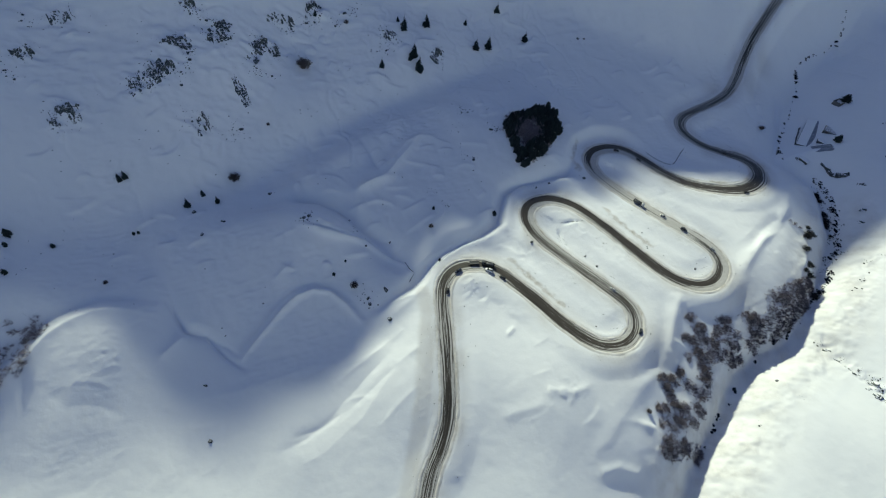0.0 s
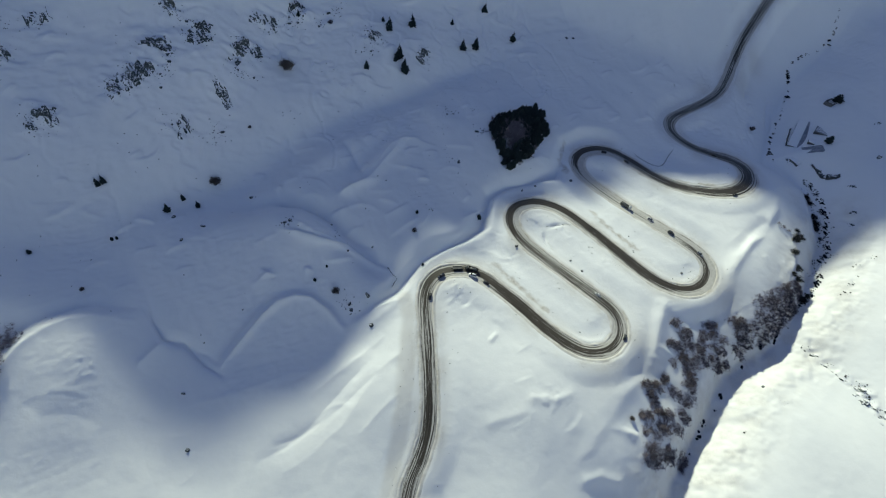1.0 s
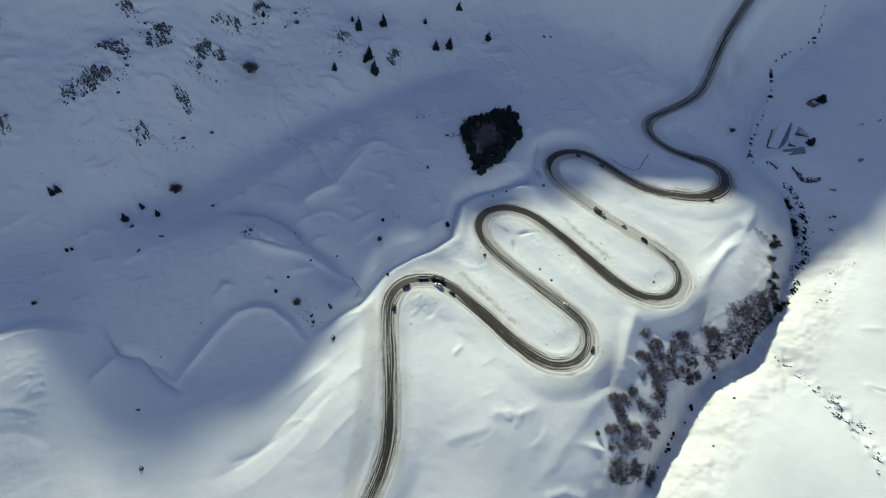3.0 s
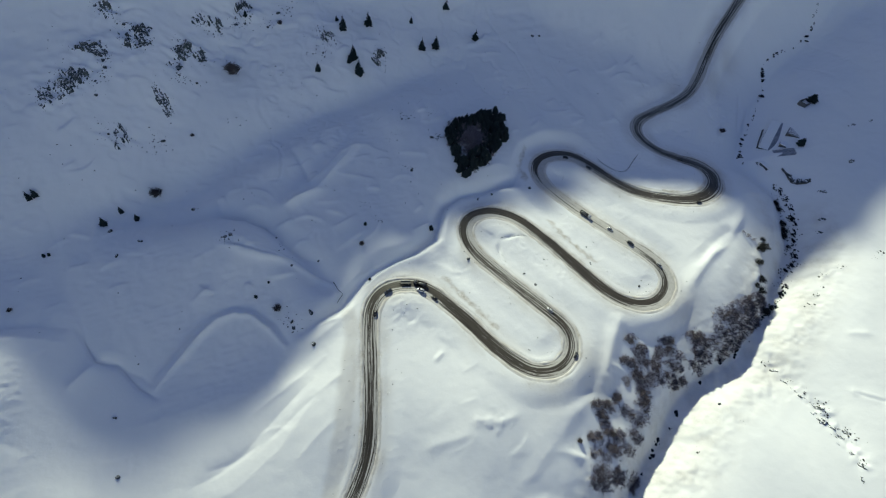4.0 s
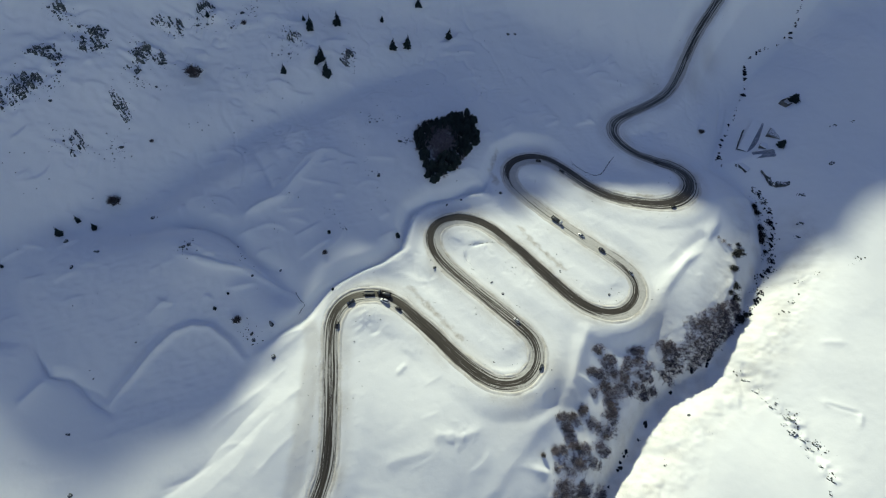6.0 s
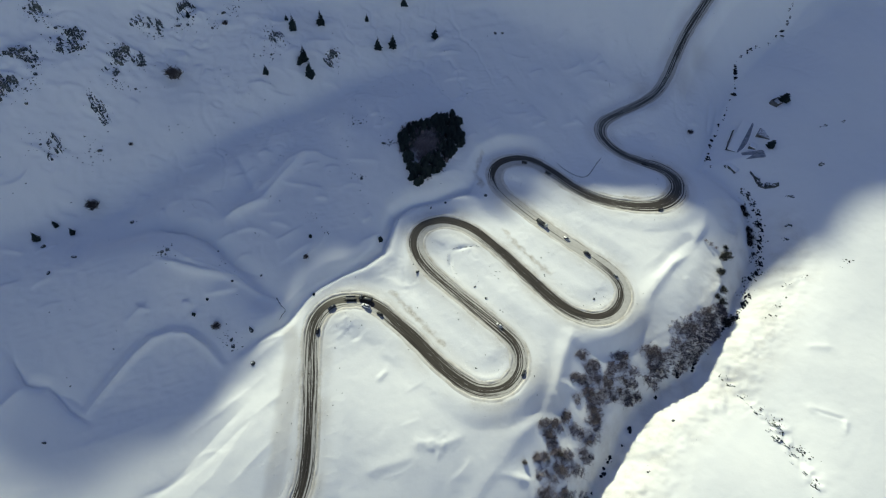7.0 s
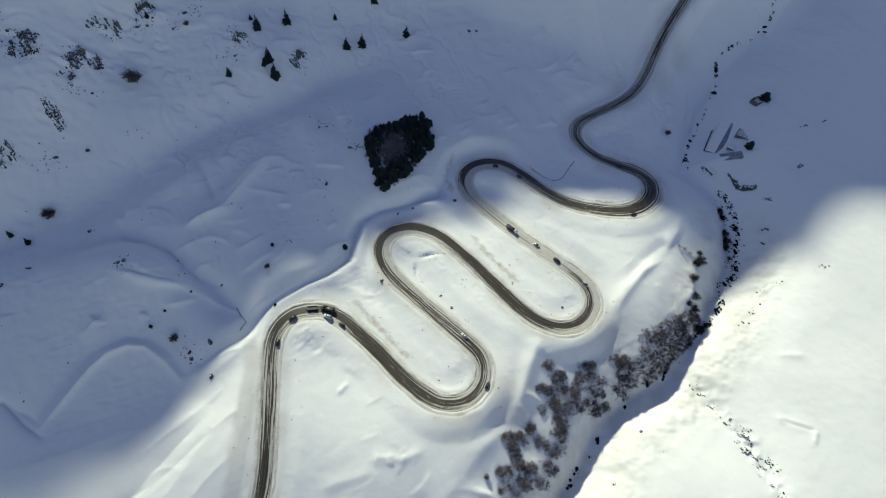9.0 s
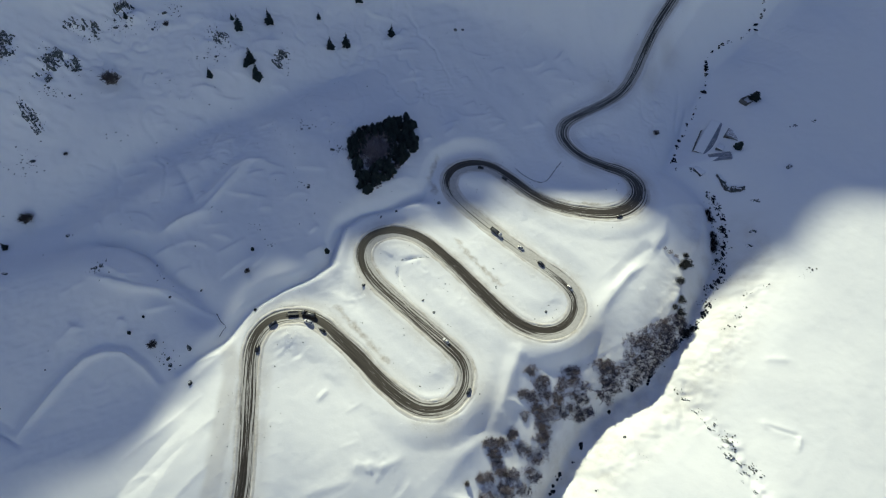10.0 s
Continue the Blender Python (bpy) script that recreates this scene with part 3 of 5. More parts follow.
# wind lips: a crisp edge on one side, a long tail on the other
lip_rand = np.random.default_rng(8)
lip = np.zeros(X.shape)
for k in range(390):
    cx, cy = lip_rand.uniform(-300, 330), lip_rand.uniform(70, 470)
    shaded = cy - 0.8 * cx > 190 and cy > 155
    if not shaded and k % 3:
        continue
    turn, long, high = lip_rand.uniform(-0.2, 1.0), lip_rand.uniform(2.5, 13.0), lip_rand.uniform(0.3, 0.85) * (1.9 if shaded else 0.5)
    flip, bow = lip_rand.choice((-1, 1)), lip_rand.uniform(-0.04, 0.04)
    i0, i1 = np.searchsorted(gx, (cx - 18, cx + 18))
    j0, j1 = np.searchsorted(gy, (cy - 18, cy + 18))
    dx, dy = X[j0:j1, i0:i1] - cx, Y[j0:j1, i0:i1] - cy
    along = dx * np.cos(turn) + dy * np.sin(turn)
    over = flip * (dy * np.cos(turn) - dx * np.sin(turn) - bow * along ** 2)
    lip[j0:j1, i0:i1] += high * np.where(over > 0, np.exp(-over / 4.5), np.exp(over / 0.9)) * np.clip(1 - (along / long) ** 2, 0, 1)
Z += lip * smooth(stream_d, 8, 20)

# crumbled, slid snow in patches
for ax, ay, reach in ((20.0, 195.0, 8.0), (25.0, 186.0, 6.0), (-180.0, 113.0, 9.0), (-176.0, 122.0, 7.0), (74.0, 257.0, 7.0), (62.0, 236.0, 5.0), (-26.0, 168.0, 6.0), (-108.0, 86.0, 6.0),
                      (29.5, 112.0, 3.2), (28.0, 121.0, 3.2), (26.0, 131.0, 3.2), (24.0, 141.0, 3.2), (21.5, 152.0, 3.2), (84.0, 132.0, 8.0), (92.0, 138.0, 6.0)):
    i0, i1 = np.searchsorted(gx, (ax - 25, ax + 25))
    j0, j1 = np.searchsorted(gy, (ay - 25, ay + 25))
    bx, by = X[j0:j1, i0:i1], Y[j0:j1, i0:i1]
    Z[j0:j1, i0:i1] += np.exp(-((bx - ax) ** 2 + (by - ay) ** 2) / reach ** 2) * 0.45 * np.clip(lattice(bx, by, 2.0, 71) + 0.4 * lattice(bx, by, 4.5, 72) - 0.1, 0, 1)

# snow heaped unevenly round the ledges
for ax, ay, reach, *_ in LEDGES:
    i0, i1 = np.searchsorted(gx, (ax - 30, ax + 30))
    j0, j1 = np.searchsorted(gy, (ay - 30, ay + 30))
    bx, by = X[j0:j1, i0:i1], Y[j0:j1, i0:i1]
    Z[j0:j1, i0:i1] += np.exp(-((bx - ax) ** 2 + (by - ay) ** 2) / (1.3 * reach) ** 2) * (0.8 * lattice(0.6 * bx, by, 2.8, 28) + 0.9 * lattice(bx, by, 6.5, 29))

# cut and fill along the road
road_d, road_h = np.full(X.shape, 1e9), np.zeros(X.shape)
grade = np.gradient(road_z) / ROAD_STEP
for k, (px, py) in enumerate(track):
    i0, i1 = np.searchsorted(gx, (px - 30, px + 30))
    j0, j1 = np.searchsorted(gy, (py - 30, py + 30))
    if i1 <= i0 or j1 <= j0:
        continue
    d = np.hypot(X[j0:j1, i0:i1] - px, Y[j0:j1, i0:i1] - py) - (half[k] - 3.9)
    m = d < road_d[j0:j1, i0:i1]
    road_d[j0:j1, i0:i1][m] = d[m]
    past = np.clip((X[j0:j1, i0:i1] - px) * ahead[k, 0] + (Y[j0:j1, i0:i1] - py) * ahead[k, 1], -1, 1)
    road_h[j0:j1, i0:i1][m] = (road_z[k] + grade[k] * past)[m]
bench = smooth(road_d, 21.0, 5.6)
# broad level shoulders outside the hairpins
cut = np.zeros(X.shape)
for ax, ay, far_off in ((6, 218, 27), (20, 223, 25), (40, 222, 22), (52.0, 274.6, 20), (67.9, 284.6, 20), (100.1, 332.4, 20), (111.8, 341.2, 20)):
    apron = np.clip(1.6 * np.exp(-((X - ax) ** 2 + (Y - ay) ** 2) / 17.0 ** 2), 0, 1)
    cut = np.maximum(cut, np.clip(Z - road_h - 1.6, 0, None) * smooth(road_d, far_off, 0.45 * far_off) * apron)
Z = (Z - cut) * (1 - bench) + road_h * bench
# ploughed-out clods on the embankments
Z += 0.16 * smooth(road_d, 8, 10) * smooth(road_d, 24, 13) * np.clip(lattice(X, Y, 1.9, 75) + 0.6 * lattice(X, Y, 6, 76) - 0.25, 0, 1)
Z -= 0.45 * smooth(road_d, 5.0, 3.9)
Z += 0.35 * np.exp(-((road_d - 7.2) / 1.6) ** 2) * (0.6 + 0.6 * lattice(X, Y, 9, 13))


def ground_z(x, y):
    i, j = int(np.searchsorted(gx, x)) - 1, int(np.searchsorted(gy, y)) - 1
    u, v = (x - gx[i]) / (gx[i + 1] - gx[i]), (y - gy[j]) / (gy[j + 1] - gy[j])
    return float((Z[j, i] * (1 - u) + Z[j, i + 1] * u) * (1 - v) + (Z[j + 1, i] * (1 - u) + Z[j + 1, i + 1] * u) * v)


def sheet(name, xs, ys, zs, mat, closed=False):
    """A mesh from rows and columns of coordinates."""
    rows, cols = xs.shape
    me = bpy.data.meshes.new(name)
    n = np.arange(rows * cols).reshape(rows, cols)
    quads = np.stack([n[:-1, :-1], n[:-1, 1:], n[1:, 1:], n[1:, :-1]], -1).reshape(-1, 4)
    me.vertices.add(rows * cols)
    me.vertices.foreach_set("co", np.stack([xs, ys, zs], -1).astype(np.float32).ravel())
    me.loops.add(quads.size)
    me.loops.foreach_set("vertex_index", quads.astype(np.int32).ravel())
    me.polygons.add(len(quads))
    me.polygons.foreach_set("loop_start", np.arange(0, quads.size, 4, dtype=np.int32))
    me.polygons.foreach_set("use_smooth", np.ones(len(quads), bool))
    me.update(calc_edges=True)
    me.materials.append(mat)
    return me, quads


def attribute(me, name, values):
    a = me.attributes.new(name, 'FLOAT', 'POINT')
    a.data.foreach_set("value", values.astype(np.float32).ravel())


me, _ = sheet("ground", X, Y, Z, SNOW)
soil_and_shade = 0.8 * smooth(road_d, 7.2, 4.5) + 0.40 * smooth(road_d, 15, 6) * np.clip(0.5 + lattice(X, Y, 12, 14), 0, 1)
soil_and_shade *= 1 - 0.65 * smooth(Y, 335, 362)        # cleaner snow higher up
# grit that slid down from the road cuts
DIRT = [[(46.1, 220.2), (60.9, 207.6), (78.5, 193.3), (83.4, 190.3)], [(114.1, 277.4), (130.4, 260.5), (147.2, 247.3)], [(93.8, 338.8), (91.0, 321.9), (96.3, 310.5)], [(182.9, 317.7), (204.1, 315.4), (224.3, 318.9)]]
old_track, _ = line_distance(X, Y, [(-9.0, 184.5), (-6.6, 180.0), (-3.6, 171.0), (-2.6, 159.2), (0.4, 142.1), (2.4, 124.2), (2.4, 108.5), (2.2, 91.8), (0.0, 60.0)])
# greyer ravine snow: shade of the turned-away bank put into the colour
soil_and_shade = np.maximum(soil_and_shade, 0.34 * ravine * np.clip(0.6 + lattice(X, Y, 7, 30), 0, 1))
for trail in DIRT:
    d, _ = line_distance(X, Y, trail)
    soil_and_shade = np.maximum(soil_and_shade, 0.95 * smooth(d + 1.2 * lattice(X, Y, 3, 27), 2.6, 0.4))
attribute(me, "soil_and_shade", np.clip(soil_and_shade, 0, 1))
# thawed dirt on an old track, beside the road and below the hairpins
stain_and_warmth = 0.46 * smooth(old_track + 1.2 * lattice(X, Y, 8, 61), 7.0, 2.6)
stain_and_warmth = np.maximum(stain_and_warmth, 0.30 * smooth(road_d, 16, 6) * np.clip(0.7 + lattice(X, Y, 16, 62), 0, 1))
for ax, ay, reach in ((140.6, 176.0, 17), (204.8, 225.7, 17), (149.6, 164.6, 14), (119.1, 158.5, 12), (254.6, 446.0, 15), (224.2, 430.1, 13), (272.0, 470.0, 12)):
    stain_and_warmth = np.maximum(stain_and_warmth, 0.42 * np.exp(-((X - ax) ** 2 + (Y - ay) ** 2) / reach ** 2))
# brown tint painted on ravine and brush snow, warming its blue shade like sunlight
brushy = np.zeros(X.shape)
for ax, ay, wide, long in CLUMPS:
    brushy = np.maximum(brushy, np.exp(-((X - ax) / (1.5 * wide)) ** 2 - ((Y - ay) / (1.5 * long)) ** 2))
stain_and_warmth = np.maximum(stain_and_warmth, np.maximum(0.25 * ravine, 0.7 * brushy))
attribute(me, "stain_and_warmth", np.clip(stain_and_warmth, 0, 1))
ground = tagged(new("ground", me), "snow-covered mountain slope with drifts and a ravine", "ground", kind="structure")

# ---- the road ----
across = np.linspace(-1, 1, 15)
road_me, quads = sheet("road", track[:, :1] + side[:, :1] * across * (half + 0.6)[:, None], track[:, 1:] + side[:, 1:] * across * (half + 0.6)[:, None],
                       road_z[:, None] + 0.02 - 0.07 * across[None] ** 2 + 0 * track[:, :1] + 0.05 - 0.12 * (np.abs(across[None]) > 0.95), ROAD)
uv = road_me.uv_layers.new(name="along")
u = np.repeat(np.arange(len(track)) * ROAD_STEP, len(across))
v = (across[None] * (half + 0.6)[:, None]).ravel()
uv.data.foreach_set("uv", np.stack([u[quads.ravel()], v[quads.ravel()]], -1).astype(np.float32).ravel())
at = np.arange(len(track)) * ROAD_STEP
# metres along the road and how much slush lies there
ALONG = [0, 100, 142, 165, 194, 250, 265, 285, 322, 360, 383, 414, 445, 488, 520, 540, 565, 599, 644, 675, 691, 725, 767, 800, 860, 900, 940, 1000]
LEFT = [0.5, 0.5, 0.1, 0.1, 0.0, 0.50, 0.55, 0.5, 0.6, 0.4, -0.3, -0.3, 0.0, 0.0, 0.1, 0.1, 0.25, 1.0, 1.1, 0.7, -0.1, -0.1, 0.2, 0.2, 0.3, 0.60, 0.58, 0.60]
RIGHT = [0.6, 0.6, 0.7, 0.5, 0.0, 0.35, 0.7, 0.6, 0.6, 0.7, 1.0, 0.9, 0.5, 0.0, 0.7, 1.1, 1.1, 1.3, 1.3, 1.2, 1.1, 1.0, 0.4, 0.3, 0.35, 0.56, 0.56, 0.60]
slush_l, slush_r = soften(np.interp(at - 384, ALONG, LEFT), 5.0), soften(np.interp(at - 384, ALONG, RIGHT), 5.0)
slush = np.maximum(slush_l, slush_r)
to_left = smooth(across[None], -0.12, 0.12)
attribute(road_me, "slush", slush_l[:, None] * to_left + slush_r[:, None] * (1 - to_left))
road = tagged(new("road", road_me), "winding two-lane asphalt mountain road with slush strips", "road", kind="structure")


def snow_bank(sign):
    """The ploughed bank along one edge of the road."""
    s = np.arange(len(track)) * ROAD_STEP
    tall = 0.26 + 0.18 * lattice(s, s * 0 + 40 * sign, 7, 21) + 0.14 * lattice(s, s * 0 + 40 * sign, 2.3, 22)
    out = 0.25 * lattice(s, s * 0 + 40 * sign, 5, 23)
    shape = [(0.25, -0.15), (0.55, 0.5), (1.0, 1.0), (1.6, 0.85), (2.3, 0.3), (3.4, -0.7)]
    off = half[:, None] + np.array([a for a, _ in shape])[None] + out[:, None]
    up = road_z[:, None] + 0.03 + tall[:, None] * np.array([b for _, b in shape])[None]
    order = slice(None) if sign < 0 else slice(None, None, -1)
    off, up = off[:, order], up[:, order]
    me, _ = sheet("snow_bank", track[:, :1] + sign * side[:, :1] * off, track[:, 1:] + sign * side[:, 1:] * off, up, SNOW)
    clean = (1 - 0.65 * smooth(track[:, 1], 335, 362))[:, None]
    attribute(me, "soil_and_shade", clean * np.array([1.0, 1.0, 0.85, 0.75, 0.6, 0.5])[None, order])
    attribute(me, "stain_and_warmth", clean * np.array([0.5, 0.5, 0.45, 0.4, 0.35, 0.3])[None, order])
    return tagged(new("snow_bank", me), "low grit-stained snow bank ploughed to the road's edge", "snow bank", kind="structure")


snow_bank(1), snow_bank(-1)

# ---- helpers for things ----
def part(name, bm, mat, parent, label=""):
    """Links a bmesh as one mesh object under a thing or a part."""
    me = bpy.data.meshes.new(name)
    bm.to_mesh(me)
    bm.free()
    me.materials.append(mat)
    ob = new(name, me)
    ob.parent = parent
    return tagged(ob, label)


def thing(name, label, category, group=""):
    return tagged(new(name), label, category, group)


def solid(verts, faces, bm=None, smoothed=False):
    bm = bm or bmesh.new()
    made = [bm.verts.new(v) for v in verts]
    for f in faces:
        face = bm.faces.new([made[k] for k in f])
        face.smooth = smoothed
    return bm


def loft(sections, bm=None, smoothed=False):
    """A closed hull through rings of equally many points."""
    bm = bm or bmesh.new()
    rings = [[bm.verts.new(p) for p in ring] for ring in sections]
    for a, b in zip(rings[:-1], rings[1:]):
        for k in range(len(a)):
            face = bm.faces.new((a[k], a[(k + 1) % len(a)], b[(k + 1) % len(a)], b[k]))
            face.smooth = smoothed
    bm.faces.new(rings[0][::-1])
    bm.faces.new(rings[-1])
    return bm


def block(size, at=(0, 0, 0), bevel=0.0, bm=None):
    """A box of the given size, standing on at, with bevelled edges."""
    bm = bm or bmesh.new()
    made = bmesh.ops.create_cube(bm, size=1.0)["verts"]
    for v in made:
        v.co = Vector((v.co.x * size[0] + at[0], v.co.y * size[1] + at[1], (v.co.z + 0.5) * size[2] + at[2]))
    if bevel:
        edges = list({e for v in made for e in v.link_edges})
        bmesh.ops.bevel(bm, geom=edges, offset=bevel, segments=2, affect='EDGES')
    return bm


def drum(radius, width, at, steps=14, bm=None):
    """A wheel-like cylinder with its axle along y."""
    rings = []
    for y, r in ((-width / 2, radius * 0.9), (-width / 2 + 0.04, radius), (width / 2 - 0.04, radius), (width / 2, radius * 0.9)):
        rings.append([(at[0] + r * math.cos(2 * math.pi * k / steps), at[1] + y, at[2] + r * math.sin(2 * math.pi * k / steps)) for k in range(steps)])
    return loft(rings, bm, True)


rng = random.Random(11)


# ---- trees ----
def blade(bm, root, way, length, width, droop, rand):
    """A drooping spray of needles: a bent, pointed, thick leaf form."""
    way = way.normalized()
    flat = way.cross(Vector((0, 0, 1))).normalized()
    mid = root + way * length * 0.55 + Vector((0, 0, -droop * 0.35))
    tip = root + way * length + Vector((0, 0, -droop))
    a = bm.verts.new(root + Vector((0, 0, 0.10 * length)))
    l, r = bm.verts.new(mid + flat * width + Vector((0, 0, -0.12 * length))), bm.verts.new(mid - flat * width + Vector((0, 0, -0.12 * length)))
    t, top = bm.verts.new(tip), bm.verts.new(mid + Vector((0, 0, 0.10 * length)))
    for f in ((a, l, top), (a, top, r), (top, l, t), (top, t, r), (a, r, l), (l, r, t)):
        bm.faces.new(f)


def conifer(seed, height, girth, label, dome=False):
    """A spruce of many drooping sprays round a tapered trunk; pine-like when girth is large."""
    rand = random.Random(seed)
    tree = thing("conifer", label, "tree", "lone conifers on the slope")
    bm = loft([[(0.018 * height * (1 - z) * math.cos(a), 0.018 * height * (1 - z) * math.sin(a), z * height - 0.6 * (z == 0)) for a in [k * math.pi / 3 for k in range(6)]] for z in (0, 0.3, 0.7, 0.97)])
    part("trunk", bm, BARK, tree)
    bm = bmesh.new()
    tiers = 15
    for i in range(tiers):
        f = i / (tiers - 1)
        z = height * (0.07 + 0.90 * f)
        reach = girth * height * (math.sqrt(1 - 0.9 * f * f) if dome else (1 - f) ** 0.85) * rand.uniform(0.85, 1.1) + 0.03 * height * (1 - f)
        for k in range(max(4, int(11 * (1 - 0.7 * f)))):
            a = rand.uniform(0, 2 * math.pi)
            blade(bm, Vector((0, 0, z + rand.uniform(-0.02, 0.02) * height)), Vector((math.cos(a), math.sin(a), rand.uniform(0.05, 0.35))),
                  reach * rand.uniform(0.65, 1.15), reach * rand.uniform(0.28, 0.42), reach * rand.uniform(0.2, 0.5), rand)
    blade(bm, Vector((0, 0, height * 0.93)), Vector((0.05, 0, 1)), height * 0.08, height * 0.012, 0, rand)
    part("crown", bm, NEEDLES, tree, "dense dark green needles")
    return tree


def place(ob, x, y, scale=1.0, turn=0.0, sink=0.15):
    ob.matrix_basis = pose(x, y, ground_z(x, y) - sink, 0, 0, turn) @ Matrix.Diagonal((scale, scale, scale, 1))
    return ob


def again(ob, x, y, scale=1.0, turn=0.0, sink=0.15):
    made = copy_thing(ob, pose(0, 0, 0))
    return place(made, x, y, scale, turn, sink)


# x, y and height of the lone trees
LONE = [(-60.3, 399.2, 11.0), (-43.9, 415.3, 10.2), (-66.7, 404.8, 4.5), (-11.3, 432.2, 5.7), (14.8, 457.1, 8.5), (1.0, 413.7, 9.5),
        (11.7, 420.5, 11.2), (43.7, 439.9, 9.4), (-48.2, 379.6, 11.5), (-50.7, 375.6, 5.7), (-42.4, 372.2, 11.4), (-71.0, 360.6, 7.1),
        (-217.2, 219.5, 6.5), (-214.8, 222.2, 6.1), (-174.4, 217.4, 7.1), (-169.0, 228.8, 5.4), (-158.6, 227.0, 5.3), (-128.1, 378.9, 5.1)]
SMALL = [(-197.7, 189.7, 3.0), (-195.3, 191.1, 2.4), (-61.9, 196.4, 2.3), (-67.4, 187.1, 2.8), (-11.0, 245.2, 3.2), (32.6, 255.1, 4.4),
         (-1.1, 210.9, 2.6), (-260.0, 168.5, 6.0), (-257.2, 161.4, 4.0), (-237.1, 170.0, 3.4), (-246.8, 144.3, 4.6)]
kinds = [conifer(1, 10.0, 0.32, "slender dark green spruce standing alone in snow"), conifer(2, 10.0, 0.34, "dark green spruce standing alone in snow"),
         conifer(3, 10.0, 0.33, "dark green spruce beside snowy stones")]
squat = [conifer(4, 4.0, 0.36, "small squat dark pine in deep snow", True), conifer(5, 4.0, 0.42, "small round dark pine in deep snow", True)]
used = set()


def plant(options, x, y, h, nominal, group=""):
    ob = rng.choice(options)
    turn = rng.uniform(0, 360)
    made = place(ob, x, y, h / nominal, turn) if ob.name not in used else again(ob, x, y, h / nominal, turn)
    used.add(ob.name)
    if group:
        made["group"] = group
    return made


for k, (x, y, h) in enumerate(LONE):
    plant([kinds[k % 3]], x, y, 1.12 * h, 10.0)
for k, (x, y, h) in enumerate(SMALL):
    plant([squat[k % 2]], x, y, h, 4.0, "small pines on the slope")
broad = conifer(6, 9.0, 0.40, "broad dark conifer standing beside a ruined hut", True)
place(broad, 337.2, 430.6, 1.08, 40).scale = (1.22, 1.22, 0.82)
tagged(again(broad, 320.9, 385.5, 0.9, 160), "broad dark conifer standing beside a stone barn").scale = (1.0, 1.0, 0.7)


def inside(x, y, ring):
    hit = False
    for (x0, y0), (x1, y1) in zip(ring, ring[1:] + ring[:1]):
        if (y0 > y) != (y1 > y) and x < (x1 - x0) * (y - y0) / (y1 - y0) + x0:
            hit = not hit
    return hit


def scatter(ring, count, gap, rand, keep=lambda x, y: True):
    """Random places inside a ring, at least gap apart."""
    xs, ys = [p[0] for p in ring], [p[1] for p in ring]
    out, tries = [], 0
    while len(out) < count and tries < count * 80:
        tries += 1
        x, y = rand.uniform(min(xs), max(xs)), rand.uniform(min(ys), max(ys))
        if inside(x, y, ring) and keep(x, y) and all((x - a) ** 2 + (y - b) ** 2 > gap * gap for a, b in out):
            out.append((x, y))
    return out


GROVE = [(32.2, 329.4), (35.2, 340.2), (46.2, 348.2), (57.9, 359.0), (66.8, 364.6), (73.2, 359.4), (77.7, 351.0), (80.6, 342.4), (75.2, 333.7),
         (69.4, 322.2), (65.6, 311.0), (58.1, 302.8), (51.9, 294.7), (46.0, 299.7), (41.1, 308.8), (35.7, 317.8)]
grove_kinds = [conifer(7, 7.6, 0.46, "dark conifer in a dense grove", True), conifer(8, 7.0, 0.38, "round-crowned dark pine in a dense grove", True), conifer(9, 8.0, 0.48, "tall dark conifer in a dense grove")]


# ---- leafless shrubs ----
def shrub(seed, size, stems, mat, label, group):
    """A leafless bush: stems that fork twice into fine twigs."""
    rand = random.Random(seed)
    bush = thing("shrub", label, "shrub", group)

    def stick(bm, a, b, r0, r1):
        way = (b - a).normalized()
        u = way.orthogonal().normalized()
        v = way.cross(u)
        base = [bm.verts.new(a + (u * math.cos(q) + v * math.sin(q)) * r0) for q in (0, 2.1, 4.2)]
        tip = [bm.verts.new(b + (u * math.cos(q) + v * math.sin(q)) * r1) for q in (0, 2.1, 4.2)]
        for k in range(3):
            bm.faces.new((base[k], base[(k + 1) % 3], tip[(k + 1) % 3], tip[k]))

    stem_bm, twig_bm = bmesh.new(), bmesh.new()
    for _ in range(stems):
        a = rand.uniform(0, 2 * math.pi)
        lean = rand.uniform(0.15, 1.0)
        root = Vector((rand.uniform(-0.12, 0.12), rand.uniform(-0.12, 0.12), -0.1)) * size
        fork = root + Vector((math.cos(a) * lean, math.sin(a) * lean, rand.uniform(0.45, 0.9))).normalized() * size * rand.uniform(0.3, 0.6)
        stick(stem_bm, root, fork, 0.015 * size, 0.011 * size)
        for _ in range(4):
            end = fork + Vector((rand.gauss(math.cos(a) * lean, 0.6), rand.gauss(math.sin(a) * lean, 0.6), rand.uniform(0.1, 0.8))).normalized() * size * rand.uniform(0.25, 0.5)
            stick(twig_bm, fork, end, 0.012 * size, 0.008 * size)
            for _ in range(4):
                start = fork.lerp(end, rand.uniform(0.3, 1.0))
                tip = start + Vector((rand.gauss(0, 0.8), rand.gauss(0, 0.8), rand.uniform(0.0, 1.0))).normalized() * size * rand.uniform(0.12, 0.28)
                stick(twig_bm, start, tip, 0.010 * size, 0.006 * size)
    part("stem", stem_bm, mat, bush)
    part("crown", twig_bm, mat, bush)
    return bush


